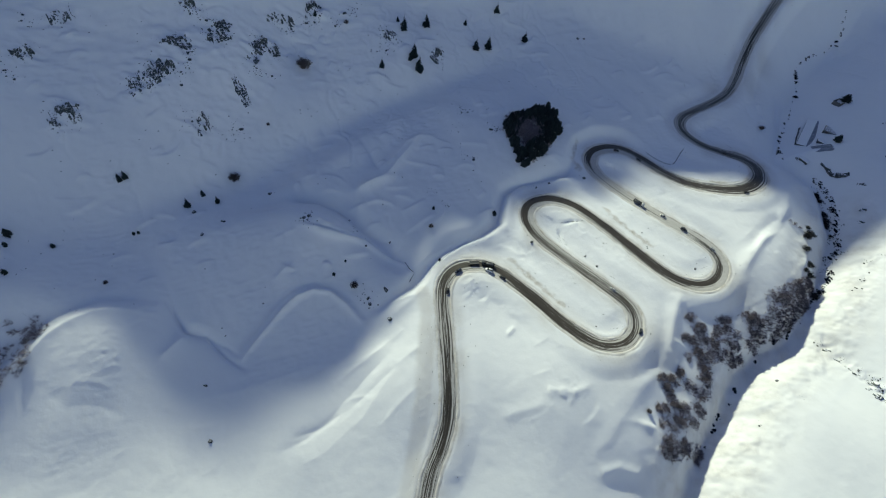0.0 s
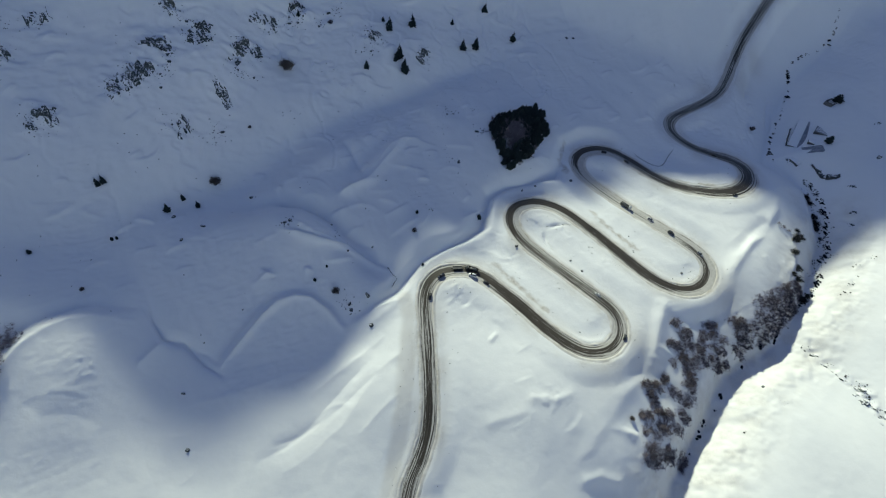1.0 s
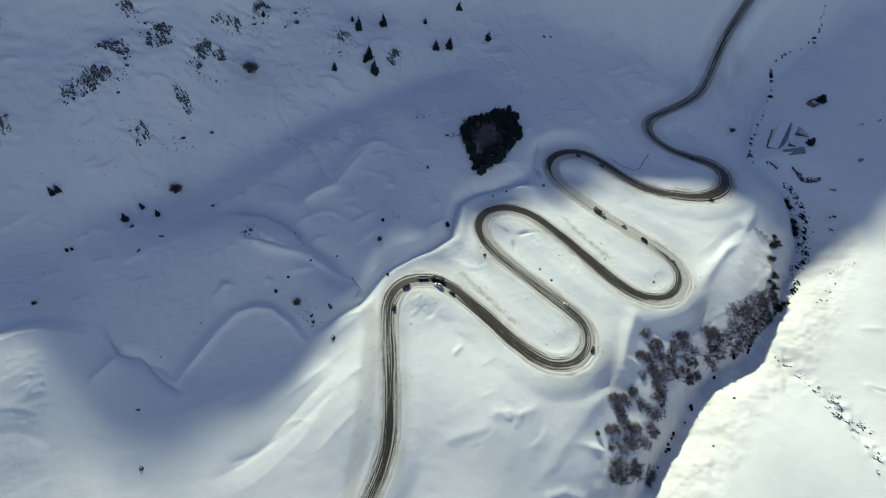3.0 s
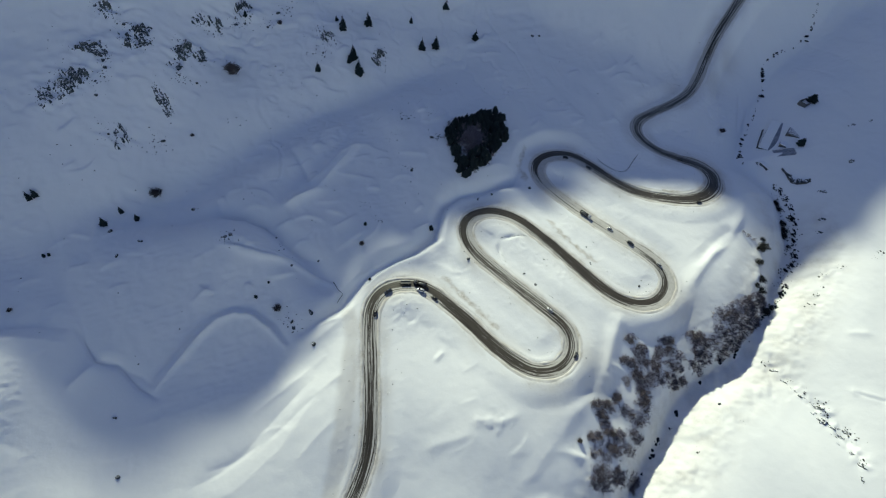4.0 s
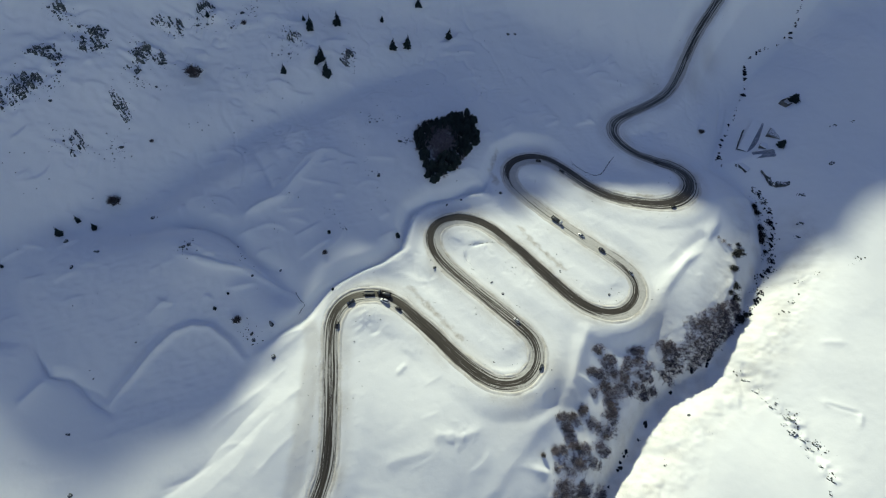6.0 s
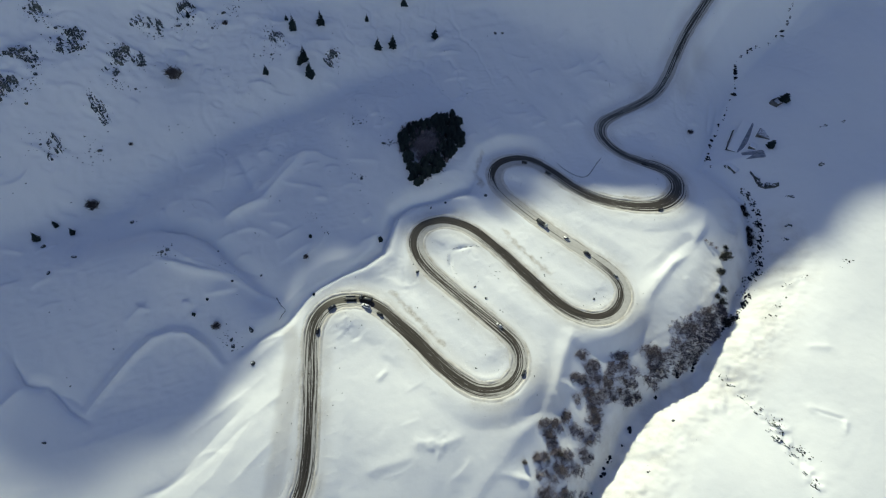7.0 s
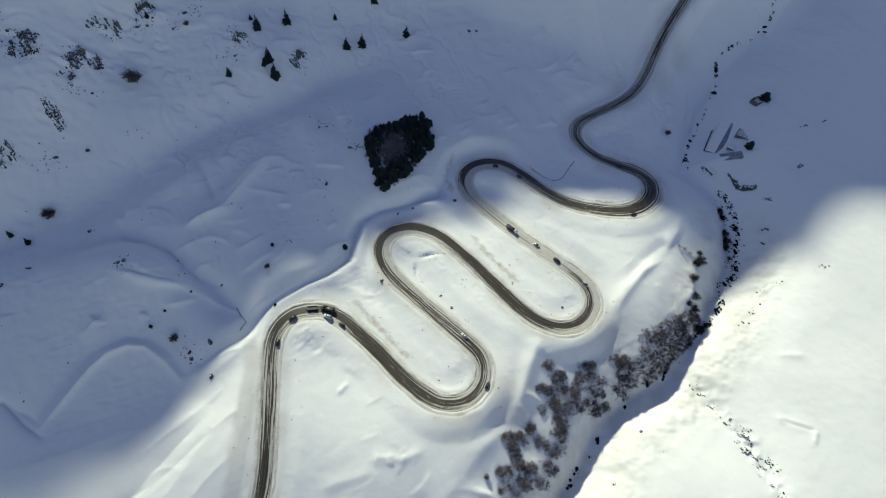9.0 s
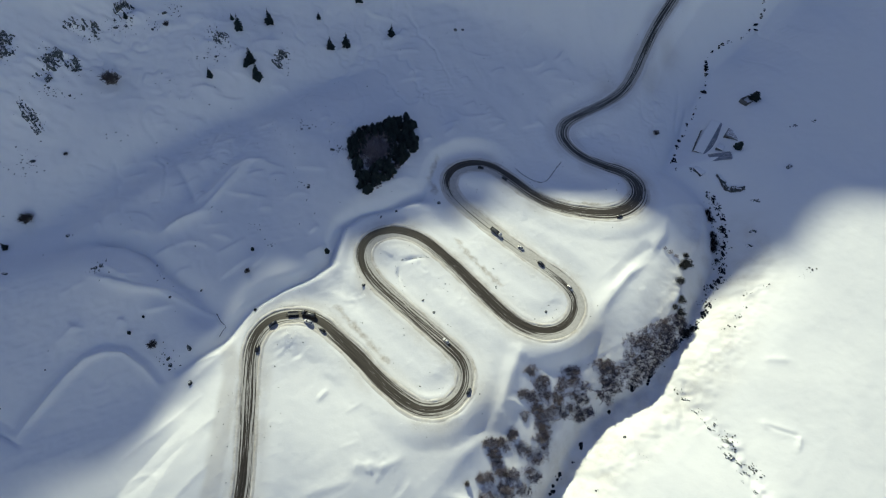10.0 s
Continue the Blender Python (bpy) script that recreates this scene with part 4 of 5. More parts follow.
RAVINE = [(162.5, 195.3), (171.8, 205.7), (193.1, 206.3), (213.3, 212.2), (223.8, 225.9), (249.3, 240.2), (269.2, 251.6), (277.4, 249.3), (268.5, 231.5), (250.0, 212.0), (236.4, 200.1), (216.3, 184.5),
          (204.5, 178.1), (186.6, 166.5), (184.6, 156.1), (180.6, 144.0), (184.3, 131.3), (178.2, 116.1), (166.1, 104.1), (145.0, 105.0), (140.0, 122.0), (141.5, 151.8),
          (145.6, 161.6), (157.5, 174.2), (159.9, 185.3)]
ravine_kinds = [shrub(20 + k, 1.0, 9, TWIGS, "leafless grey-brown bush on the snowy ravine side", "bushes on the ravine side") for k in range(5)]


dark_kinds = [shrub(26 + k, 1.0, 12, BRUSH_TWIGS, "dense dark leafless bush on the snowy ravine side", "bushes on the ravine side") for k in range(2)]


def depth_in_clump(x, y):
    return max(1.0 - ((x - a) / (1.85 * u)) ** 2 - ((y - b) / (1.85 * v)) ** 2 for a, b, u, v in CLUMPS) + 0.30 * float(lattice(np.array(x), np.array(y), 6, 32)) + 0.70 * float(lattice(np.array(x), np.array(y), 2.9, 38))


def cluster(x, y):
    return depth_in_clump(x, y) > rng.uniform(0.0, 0.5)


first = set()
bushes = sorted(scatter(RAVINE, 980, 0.85, rng, cluster), key=lambda p: p[1])
brush_verts, brush_faces, brush_slots = [], [], []
for n, (x, y) in enumerate(bushes):
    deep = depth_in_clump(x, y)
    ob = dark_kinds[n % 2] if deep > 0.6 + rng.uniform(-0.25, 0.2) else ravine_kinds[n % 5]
    size, turn = (1.1 + 1.5 * min(1.0, max(0.0, deep))) * rng.uniform(0.8, 1.3), rng.uniform(0, 360)
    if n >= 200:
        # the bushes farther up the ravine, joined
        m = pose(x, y, ground_z(x, y) - 0.3, 0, 0, turn) @ Matrix.Diagonal((size, size, 0.7 * size, 1))
        for piece in ob.children:
            base = len(brush_verts)
            brush_verts += [m @ v.co for v in piece.data.vertices]
            brush_faces += [[base + k for k in f.vertices] for f in piece.data.polygons]
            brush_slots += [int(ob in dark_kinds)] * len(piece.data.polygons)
    elif ob.name in first:
        again(ob, x, y, size, turn, 0.3).scale.z *= 0.7
    else:
        first.add(ob.name)
        place(ob, x, y, size, turn, 0.3)
brush = bpy.data.meshes.new("brushwood")
brush.from_pydata(brush_verts, [], brush_faces)
brush.materials.append(TWIGS)
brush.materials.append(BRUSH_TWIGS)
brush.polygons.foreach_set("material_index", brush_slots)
tagged(new("brushwood", brush), "leafless grey-brown brushwood on the upper ravine side", "brushwood", kind="stuff")
for n, (x, y) in enumerate(scatter([(-250.0, 112.0), (-226.0, 128.0), (-211.0, 118.0), (-219.0, 96.0), (-232.0, 86.0)], 34, 1.6, rng)):
    tagged(again(ravine_kinds[n % 5], x, y, rng.uniform(3.8, 5.8), rng.uniform(0, 360), 0.3), "leafless grey-brown bush in a snowy hollow", group="bushes in the hollow")


def undergrowth(name, ring, count, mat, label, rand):
    """Low bare sticks and heather stalks, too many to count."""
    verts, faces = [], []
    for x, y in scatter(ring, count, 0.0, rand, lambda x, y: depth_in_clump(x, y) > rand.uniform(-0.8, 0.5)):
        z = ground_z(x, y)
        for _ in range(7):
            a, b = rand.uniform(0, 6.3), rand.uniform(0.35, 1.3)
            rx, ry = x + rand.gauss(0, 0.5), y + rand.gauss(0, 0.5)
            tx, ty, w = rx + math.cos(a) * b, ry + math.sin(a) * b, rand.uniform(0.03, 0.07)
            n = len(verts)
            verts += [(rx - w * math.sin(a), ry + w * math.cos(a), z - 0.1), (rx + w * math.sin(a), ry - w * math.cos(a), z - 0.1), (rx, ry, z + 0.1 + w), (tx, ty, z + rand.uniform(0.3, 1.0))]
            faces += [(n, n + 1, n + 3), (n + 1, n + 2, n + 3), (n + 2, n, n + 3)]
    me = bpy.data.meshes.new(name)
    me.from_pydata(verts, [], faces)
    me.materials.append(mat)
    return tagged(new(name, me), label, "undergrowth", kind="stuff")


undergrowth("undergrowth", RAVINE, 5200, TWIGS, "low bare stalks and sticks in the ravine snow", random.Random(61))
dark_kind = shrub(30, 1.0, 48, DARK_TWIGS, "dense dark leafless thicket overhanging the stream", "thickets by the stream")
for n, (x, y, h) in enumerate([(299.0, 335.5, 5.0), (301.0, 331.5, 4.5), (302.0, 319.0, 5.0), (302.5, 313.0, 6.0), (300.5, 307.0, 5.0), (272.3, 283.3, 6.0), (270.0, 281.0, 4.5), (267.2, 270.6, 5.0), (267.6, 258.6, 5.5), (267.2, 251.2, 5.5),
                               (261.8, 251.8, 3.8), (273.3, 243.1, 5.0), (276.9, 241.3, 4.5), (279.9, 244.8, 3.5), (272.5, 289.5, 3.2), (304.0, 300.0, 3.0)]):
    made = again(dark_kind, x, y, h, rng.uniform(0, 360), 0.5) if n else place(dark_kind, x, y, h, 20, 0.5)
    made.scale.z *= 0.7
for n, (x, y, h) in enumerate([(259.4, 288.5, 3.0), (256.0, 290.0, 2.4), (265.0, 286.9, 3.0), (262.0, 289.0, 2.4)]):
    tagged(again(ravine_kinds[n], x, y, h, rng.uniform(0, 360), 0.3), "leafless grey-brown bush on the snowy stream bank", group="bushes on the stream bank")
russet_kind = shrub(40, 1.0, 46, DRY_TWIGS, "bare russet bush alone in the snow", "russet bushes on the slope")
for n, (x, y, h) in enumerate([(-126.5, 336.9, 9.0), (-52.8, 182.7, 4.6), (-152.4, 245.1, 6.6), (-105.0, 384.6, 3.4), (-139.4, 285.5, 2.4), (-10.6, 231.3, 3.0),
                               (261.4, 396.0, 4.0), (-197.5, 153.9, 2.6), (136.4, 132.9, 2.8), (158.3, 141.2, 2.6)]):
    made = again(russet_kind, x, y, h, rng.uniform(0, 360), 0.2) if n else place(russet_kind, x, y, h, 20, 0.2)
    made.scale = (0.8 * h, 0.8 * h, 1.25 * h)

grove_rand = random.Random(5)
centre = lambda x, y: ((x - 50 - 0.3 * (y - 324)) / 8) ** 2 + ((y - 324) / 17) ** 2 > grove_rand.uniform(0.55, 1.25)
for n, (x, y) in enumerate(scatter(GROVE, 165, 2.05, grove_rand, centre)):
    ob = grove_kinds[n % 3]
    size = grove_rand.uniform(0.6, 0.92)
    made = again(ob, x, y, size, grove_rand.uniform(0, 360)) if n > 2 else place(ob, x, y, size, grove_rand.uniform(0, 360))
    made["group"] = "conifers of the grove"
for n, (x, y) in enumerate(scatter([(40.1, 326.3), (48.0, 311.4), (57.9, 319.0), (61.9, 335.9), (54.0, 341.6), (43.1, 335.9)], 64, 1.35, grove_rand)):
    tagged(again(ravine_kinds[n % 5], x, y, grove_rand.uniform(4.5, 7.5), grove_rand.uniform(0, 360), 0.3), "bare grey-brown thicket inside the conifer grove", group="thicket in the grove")

for n, (x, y) in enumerate([(33.2, 324.5), (34.7, 332.2), (33.7, 338.0), (37.1, 343.1), (36.2, 317.9), (63.9, 310.1), (67.8, 317.4), (57.0, 301.6), (44.1, 344.5)]):
    tagged(again(ravine_kinds[n % 5], x, y, grove_rand.uniform(4.5, 6.0), grove_rand.uniform(0, 360), 0.3), "bare grey-brown thicket at the grove's edge", group="thicket round the grove")


# ---- rocks ----
def stone_mesh(bm, rand, centre_at, size, turn, flat=0.6):
    """A weathered, faceted block."""
    made = bmesh.ops.create_icosphere(bm, subdivisions=2 if size > 1.2 else 1, radius=1.0)["verts"]
    axes = [Vector((rand.gauss(0, 1), rand.gauss(0, 1), rand.gauss(0, 0.6))).normalized() for _ in range(7)]
    cuts = [rand.uniform(0.55, 0.9) for _ in axes]
    stretch = (rand.uniform(0.8, 1.35), rand.uniform(0.6, 0.95), flat * rand.uniform(0.75, 1.15))
    m = Matrix.Rotation(turn, 3, 'Z')
    for v in made:
        p = v.co.copy()
        for a, c in zip(axes, cuts):
            over = p.dot(a) - c
            if over > 0:
                p -= a * over
        p *= 1 + 0.07 * rand.uniform(-1, 1)
        v.co = m @ Vector((p.x * stretch[0], p.y * stretch[1], p.z * stretch[2])) * size + Vector(centre_at)


def rock(seed, label):
    rand = random.Random(seed)
    bm = bmesh.new()
    stone_mesh(bm, rand, (0, 0, 0.15), 1.0001 + 0.25, rand.uniform(0, 6))
    me = bpy.data.meshes.new("rock")
    bm.to_mesh(me)
    bm.free()
    me.materials.append(ROCK)
    return tagged(new("rock", me), label, "rock", "rocks showing through the snow")


rock_kinds = [rock(50 + k, "grey weathered rock showing through the snow") for k in range(6)]
# x, y, spread and the size of the outcrops on the upper slope
OUTCROPS = [(-216.3, 291.2, 9, 14), (-218.8, 282.6, 11, 12), (-183.8, 328.7, 9, 16), (-209.3, 312.1, 7, 10), (-200.6, 311.3, 5, 5), (-199.8, 303.8, 7, 6), (-157.7, 336.6, 6, 12),
            (-147.5, 336.2, 4, 6), (-154.1, 317.6, 6, 9), (-179.4, 270.5, 8, 12), (-159.3, 274.8, 5, 8), (-150.5, 360.3, 5, 7), (-142.7, 360.5, 3, 4), (-130.3, 378.2, 7, 10),
            (-134.1, 370.3, 3, 4), (-198.3, 337.3, 8, 9), (-211.1, 341.7, 6, 6), (-157.8, 297.7, 6, 5), (-199.6, 295.7, 6, 6), (-71.7, 386.3, 9, 12), (-70.8, 373.3, 5, 5)]
OUTCROPS_EAST = [(-29.8, 392.3, 7, 10), (23.6, 325.6, 5, 7), (-0.0, 340.2, 8, 6), (10.3, 294.7, 3, 3), (-92.3, 217.0, 4, 6), (-43.1, 176.0, 5, 7), (-102.8, 395.7, 6, 7), (-113.5, 380.7, 5, 4),
                 (-258.8, 244.9, 9, 16), (-294.0, 276.5, 7, 8), (-295.6, 260.7, 5, 5), (-283.9, 309.7, 8, 8), (-303.2, 299.0, 5, 4)]
rock_rand = random.Random(77)


def crag(x, y, reach, narrow, turn, tall, label="dark broken bedrock ledge showing through the snow", group="bedrock ledges on the upper slope"):
    """A broken ledge of bedrock: ridged, jagged, standing out of the snow only in places."""
    n = 44 if reach > 5 else 26
    a = radians(turn)
    u, v = np.meshgrid(np.linspace(-1, 1, n), np.linspace(-1, 1, n))
    px, py = x + reach * (u * math.cos(a) - narrow * v * math.sin(a)), y + reach * (u * math.sin(a) + narrow * v * math.cos(a))
    down, over = 0.75 * px - 0.66 * py, 0.66 * px + 0.75 * py        # down the slope and across it
    ridged = 1.25 * lattice(down * 0.36, over, 1.15, 51) + 0.75 * lattice(px, py, 0.62, 52) + 1.0 * lattice(px, py, 4.2, 53)
    # solid towards its upper end, breaking up into streaks below
    edge = np.clip(1.15 - np.sqrt(u ** 2 + v ** 2), -0.3, 0.5) + 0.8 * np.exp(-((u - 0.42) ** 2 + (v - 0.3) ** 2) / 0.10)
    lift = tall * np.clip(0.8 * ridged - 0.58 + 1.0 * edge, -0.5, 1.1)
    base = np.array([[ground_z(p, q) for p, q in zip(r, s)] for r, s in zip(px, py)])
    me, _ = sheet("rock_outcrop", px - x, py - y, base + lift - ground_z(x, y), CRAG)
    me.polygons.foreach_set("use_smooth", np.zeros(len(me.polygons), bool))
    ob = tagged(new("rock_outcrop", me), label, "rock", group)
    ob.location = (x, y, ground_z(x, y))
    return ob


for x, y, reach, narrow, turn, tall in LEDGES:
    crag(x, y, reach, narrow, turn, tall)
GULLY = [(279.5, 179.1, 3.5, 0.5, -30, 1.2), (286.1, 173.9, 3.6, 0.4, -40, 1.2), (286.0, 164.9, 4.2, 0.6, -20, 1.4), (290.9, 162.0, 3.4, 0.4, -30, 1.1), (298.5, 158.3, 4.0, 0.4, -35, 1.2), (268.6, 196.7, 3.4, 0.4, -20, 1.1), (282.2, 169.0, 2.8, 0.6, 0, 1.0), (291.4, 151.8, 3.0, 0.5, -20, 1.0), (327.5, 338.5, 3.4, 0.5, 10, 1.1), (323.9, 315.9, 2.6, 0.6, -30, 1.1)]
GULLY += [(321.1, 306.1, 2.6, 0.6, -30, 1.1), (266.7, 202.8, 3.0, 0.4, -50, 1.1), (272.2, 189.5, 3.2, 0.35, -45, 0.9), (276.0, 184.4, 3.0, 0.35, -45, 0.9), (295.2, 147.8, 2.6, 0.4, -50, 1.0), (298.9, 140.2, 2.6, 0.5, -60, 0.9), (296.8, 132.2, 3.0, 0.3, 80, 0.9), (289.4, 156.8, 3.2, 0.35, -40, 1.1), (294.2, 156.7, 2.6, 0.4, -15, 1.1)]
for x, y, reach, narrow, turn, tall in GULLY:
    crag(x, y, 0.85 * reach, narrow, turn, 0.62 * tall, "dark broken rocks in a snowy gully", "gully rocks on the sunny bank")
stones = []
count = 0
for x0, y0, spread, n in OUTCROPS + OUTCROPS_EAST:
    for k in range(n):
        x, y = x0 + rock_rand.gauss(0, 0.55) * spread, y0 + rock_rand.gauss(0, 0.38) * spread
        size = rock_rand.uniform(0.4, 1.1) * (1.2 if k < 2 else 0.65)
        if k < 5:
            ob = rock_kinds[count % 6]
            again(ob, x, y, size, rock_rand.uniform(0, 360), 0.2 * size) if count > 5 else place(ob, x, y, size, rock_rand.uniform(0, 360), 0.2 * size)
            count += 1
        else:
            stones.append((x, y, size * 0.7))
        for _ in range(4):
            stones.append((x + rock_rand.gauss(0, 3.2), y + rock_rand.gauss(0, 3.0), rock_rand.choice((0.12, 0.16, 0.22, 0.32, 0.5))))
for x, y, s in [(-126.2, 240.2, 1.5), (-146.8, 209.0, 1.5), (-168.4, 213.3, 1.8), (-155.9, 196.3, 1.4), (-32.9, 184.7, 1.7), (-26.3, 166.0, 1.5), (-67.2, 229.8, 0.9), (-36.6, 219.0, 1.0),
                (-51.2, 210.3, 0.9), (60.6, 234.6, 1.2), (62.4, 285.5, 0.9), (72.0, 291.0, 0.9), (99.8, 303.4, 1.3), (277.0, 287.3, 1.2), (93.3, 458.7, 1.7), (99.3, 460.0, 1.3),
                (-124.6, 111.0, 1.0), (-112.4, 83.8, 1.2), (229.7, 170.9, 1.1), (315.4, 352.4, 2.4), (311.3, 353.4, 1.8), (319.4, 350.4, 1.7), (98.5, 230.8, 0.7), (106.2, 223.6, 0.9), (175.8, 233.8, 0.9), (143.3, 246.5, 0.5)]:
    tagged(again(rock_kinds[count % 6], x, y, s, rock_rand.uniform(0, 360), 0.3 * s), "grey boulder half buried in a snowdrift", group="boulders in the drifts")
    count += 1


def pebbles(name, rows, mat, label, category, flat=0.6, seed=3):
    """Many small stones as one piece of scattered stuff."""
    rand = random.Random(seed)
    verts, faces = [], []
    for x, y, s in rows:
        z = ground_z(x, y)
        n, base = 6, len(verts)
        turn = rand.uniform(0, 6.3)
        lx, ly = rand.uniform(0.8, 1.4), rand.uniform(0.6, 1.0)
        for level, (r, up) in enumerate(((1.0, -0.3), (0.9, 0.35), (0.5, 0.75))):
            for k in range(n):
                a = 2 * math.pi * k / n
                px, py = r * lx * math.cos(a) * rand.uniform(0.8, 1.15), r * ly * math.sin(a) * rand.uniform(0.8, 1.15)
                verts.append((x + s * (px * math.cos(turn) - py * math.sin(turn)), y + s * (px * math.sin(turn) + py * math.cos(turn)), z + s * flat * up * rand.uniform(0.75, 1.2)))
        for level in range(2):
            for k in range(n):
                faces.append((base + level * n + k, base + level * n + (k + 1) % n, base + (level + 1) * n + (k + 1) % n, base + (level + 1) * n + k))
        faces.append(tuple(base + 2 * n + k for k in range(n)))
    me = bpy.data.meshes.new(name)
    me.from_pydata(verts, [], faces)
    me.materials.append(mat)
    return tagged(new(name, me), label, category, kind="stuff")


for x0, y0, n in [(-19.5, 335.9, 9), (-7.6, 320.2, 7), (2.3, 303.3, 6), (-15.6, 260.5, 10), (-3.4, 251.5, 8), (-38.0, 268.0, 6), (-60.3, 222.4, 6), (-48.0, 300.0, 5), (149.5, 406.3, 5), (190.9, 427.4, 4), (-45.0, 245.0, 5), (119.3, 391.3, 3),
                  (20.3, 346.5, 8), (5.5, 356.6, 6), (-93.8, 347.6, 8), (-79.2, 343.1, 6), (-120.3, 300.5, 6), (59.9, 238.4, 4), (111.3, 240.6, 5), (99.4, 235.5, 3), (149.2, 260.3, 4), (139.3, 243.4, 3)]:
    for _ in range(n):
        stones.append((x0 + rock_rand.gauss(0, 3.5), y0 + rock_rand.gauss(0, 2.5), rock_rand.choice((0.15, 0.2, 0.3, 0.5))))
for x, y in spline([(80.6, 255.5), (86.5, 257.4), (92.9, 258.7), (98.3, 259.8)], 1.5):
    stones.append((x + rock_rand.gauss(0, 0.3), y + rock_rand.gauss(0, 0.3), rock_rand.uniform(0.25, 0.5)))
for x, y in spline([(77.9, 250.9), (79.7, 246.3), (83.3, 242.2), (85.2, 238.1)], 1.4):
    stones.append((x + rock_rand.gauss(0, 0.3), y + rock_rand.gauss(0, 0.3), rock_rand.uniform(0.12, 0.28)))
for _ in range(420):
    x, y = rock_rand.uniform(-300, 120), rock_rand.uniform(100, 460)
    if y - 0.55 * x > 190 + 60 * rock_rand.random() and float(lattice(np.array(x), np.array(y), 40, 35)) > -0.1:
        stones.append((x, y, rock_rand.uniform(0.15, 0.5)))
pebbles("scattered_stones", stones, ROCK, "small grey stones scattered through the snow", "stones")

# stones, pools and thawed edges along the stream
UPPER_WATER = [(355.1, 536.1), (355.1, 531.2), (352.1, 527.2), (355.2, 523.3), (353.2, 519.3), (351.3, 513.4), (345.4, 508.6), (338.6, 501.0), (325.9, 494.5), (321.0, 491.7), (318.1, 487.9), (312.4, 483.3), (307.8, 475.0), (308.9, 472.2), (310.0, 467.3),
               (310.3, 458.8), (309.3, 452.6), (305.4, 446.8), (299.0, 429.1), (296.8, 423.8), (292.8, 418.8), (288.5, 406.2), (285.4, 401.2), (282.3, 394.0), (279.0, 384.5)]
LOWER_WATER = [(279.0, 384.5), (276.7, 375.1), (279.4, 365.5), (283.3, 362.5), (288.3, 357.4), (296.3, 353.4), (304.4, 345.4), (306.4, 341.5), (307.5, 333.6), (308.6, 324.7), (308.7, 317.7), (308.8, 311.8), (309.9, 304.9), (308.0, 301.1), (306.3, 294.2), (303.5, 286.4), (301.5, 282.5),
               (298.3, 277.2), (294.7, 268.6), (287.1, 254.0), (279.9, 244.8), (271.8, 237.7), (265.4, 227.4), (257.1, 216.1), (248.0, 209.0), (235.0, 198.0), (222.2, 187.1), (214.3, 179.3), (207.4, 172.3), (207.3, 166.3), (203.3, 159.2), (197.4, 151.3), (192.4, 146.3), (188.4, 137.3), (183.3, 129.2), (181.2, 122.1)]
wet, pools = [], []


def open_water(x, y, size):
    """A ragged hole in the snow over dark water, with stones at its rim."""
    for _ in range(5):
        pools.append((x + rock_rand.gauss(0, 0.30) * size, y + rock_rand.gauss(0, 0.45) * size, size * rock_rand.uniform(0.5, 0.85)))
    if y < 380:
        wet.append((x + rock_rand.gauss(0, 0.7) * size, y + rock_rand.gauss(0, 0.7) * size, 0.35 * size))


for n, (x, y) in enumerate(UPPER_WATER):
    open_water(x, y, 3.0 if n in (5, 12, 13, 16) else 2.0 if n in (4, 9, 10, 14, 22, 23) else rock_rand.uniform(0.9, 1.5))
for x, y in spline(UPPER_WATER, 1.6):
    if rock_rand.random() < 0.3:
        pools.append((x + rock_rand.gauss(0, 0.7), y + rock_rand.gauss(0, 0.7), rock_rand.choice((0.35, 0.5, 0.8))))
for x, y in spline(LOWER_WATER, 1.2):
    rapid = y > 235 and y < 348
    if rock_rand.random() < (0.42 if rapid else 0.25 if y > 345 else 0.15):
        open_water(x + rock_rand.gauss(0, 1.0 if rapid else 0.6), y + rock_rand.gauss(0, 0.8), rock_rand.choice((0.7, 1.0, 1.5, 2.1)))
    if rapid:
        wet.append((x + rock_rand.gauss(0, 1.3), y + rock_rand.gauss(0, 1.3), rock_rand.choice((0.2, 0.3, 0.45, 0.8))))
for x, y in spline([(-23.7, 206.4), (-19.5, 202.0), (-16.6, 200.1), (-17.7, 197.3), (-18.8, 193.6)], 0.5):
    wet.append((x, y, rock_rand.uniform(0.2, 0.4)))
# stony gullies and thawed spots on the sunny bank
STONY = [(264.1, 202.0, 7, 1.2), (275.5, 191.3, 6, 1.2), (282.5, 182.9, 8, 1.4), (287.0, 175.6, 22, 2.0), (289.1, 171.0, 14, 1.6), (291.5, 168.8, 8, 1.3), (295.8, 159.0, 16, 2.0), (299.4, 155.6, 9, 1.5), (300.3, 142.8, 5, 1.2), (305.7, 283.0, 9, 1.6), (314.0, 270.0, 8, 1.4), (325.9, 273.6, 6, 1.4), (345.5, 281.5, 6, 1.2), (351.3, 285.0, 10, 2.0)]
STONY += [(302.5, 341.5, 16, 1.8), (302.7, 330.8, 14, 1.6), (303.8, 322.9, 12, 1.6), (304.0, 316.1, 14, 1.8), (303.2, 307.3, 16, 1.8), (300.0, 295.0, 16, 1.8), (293.9, 277.8, 14, 1.6), (288.7, 265.6, 12, 1.5), (303.7, 251.3, 9, 1.6), (311.9, 257.9, 4, 1.0), (297.3, 244.1, 8, 1.5), (236.6, 159.8, 5, 1.5), (212.1, 141.1, 4, 1.2)]
for x, y, n, spread in STONY:
    for _ in range(n):
        wet.append((x + rock_rand.gauss(0, spread), y + rock_rand.gauss(0, spread), rock_rand.choice((0.12, 0.18, 0.25, 0.4, 0.7))))
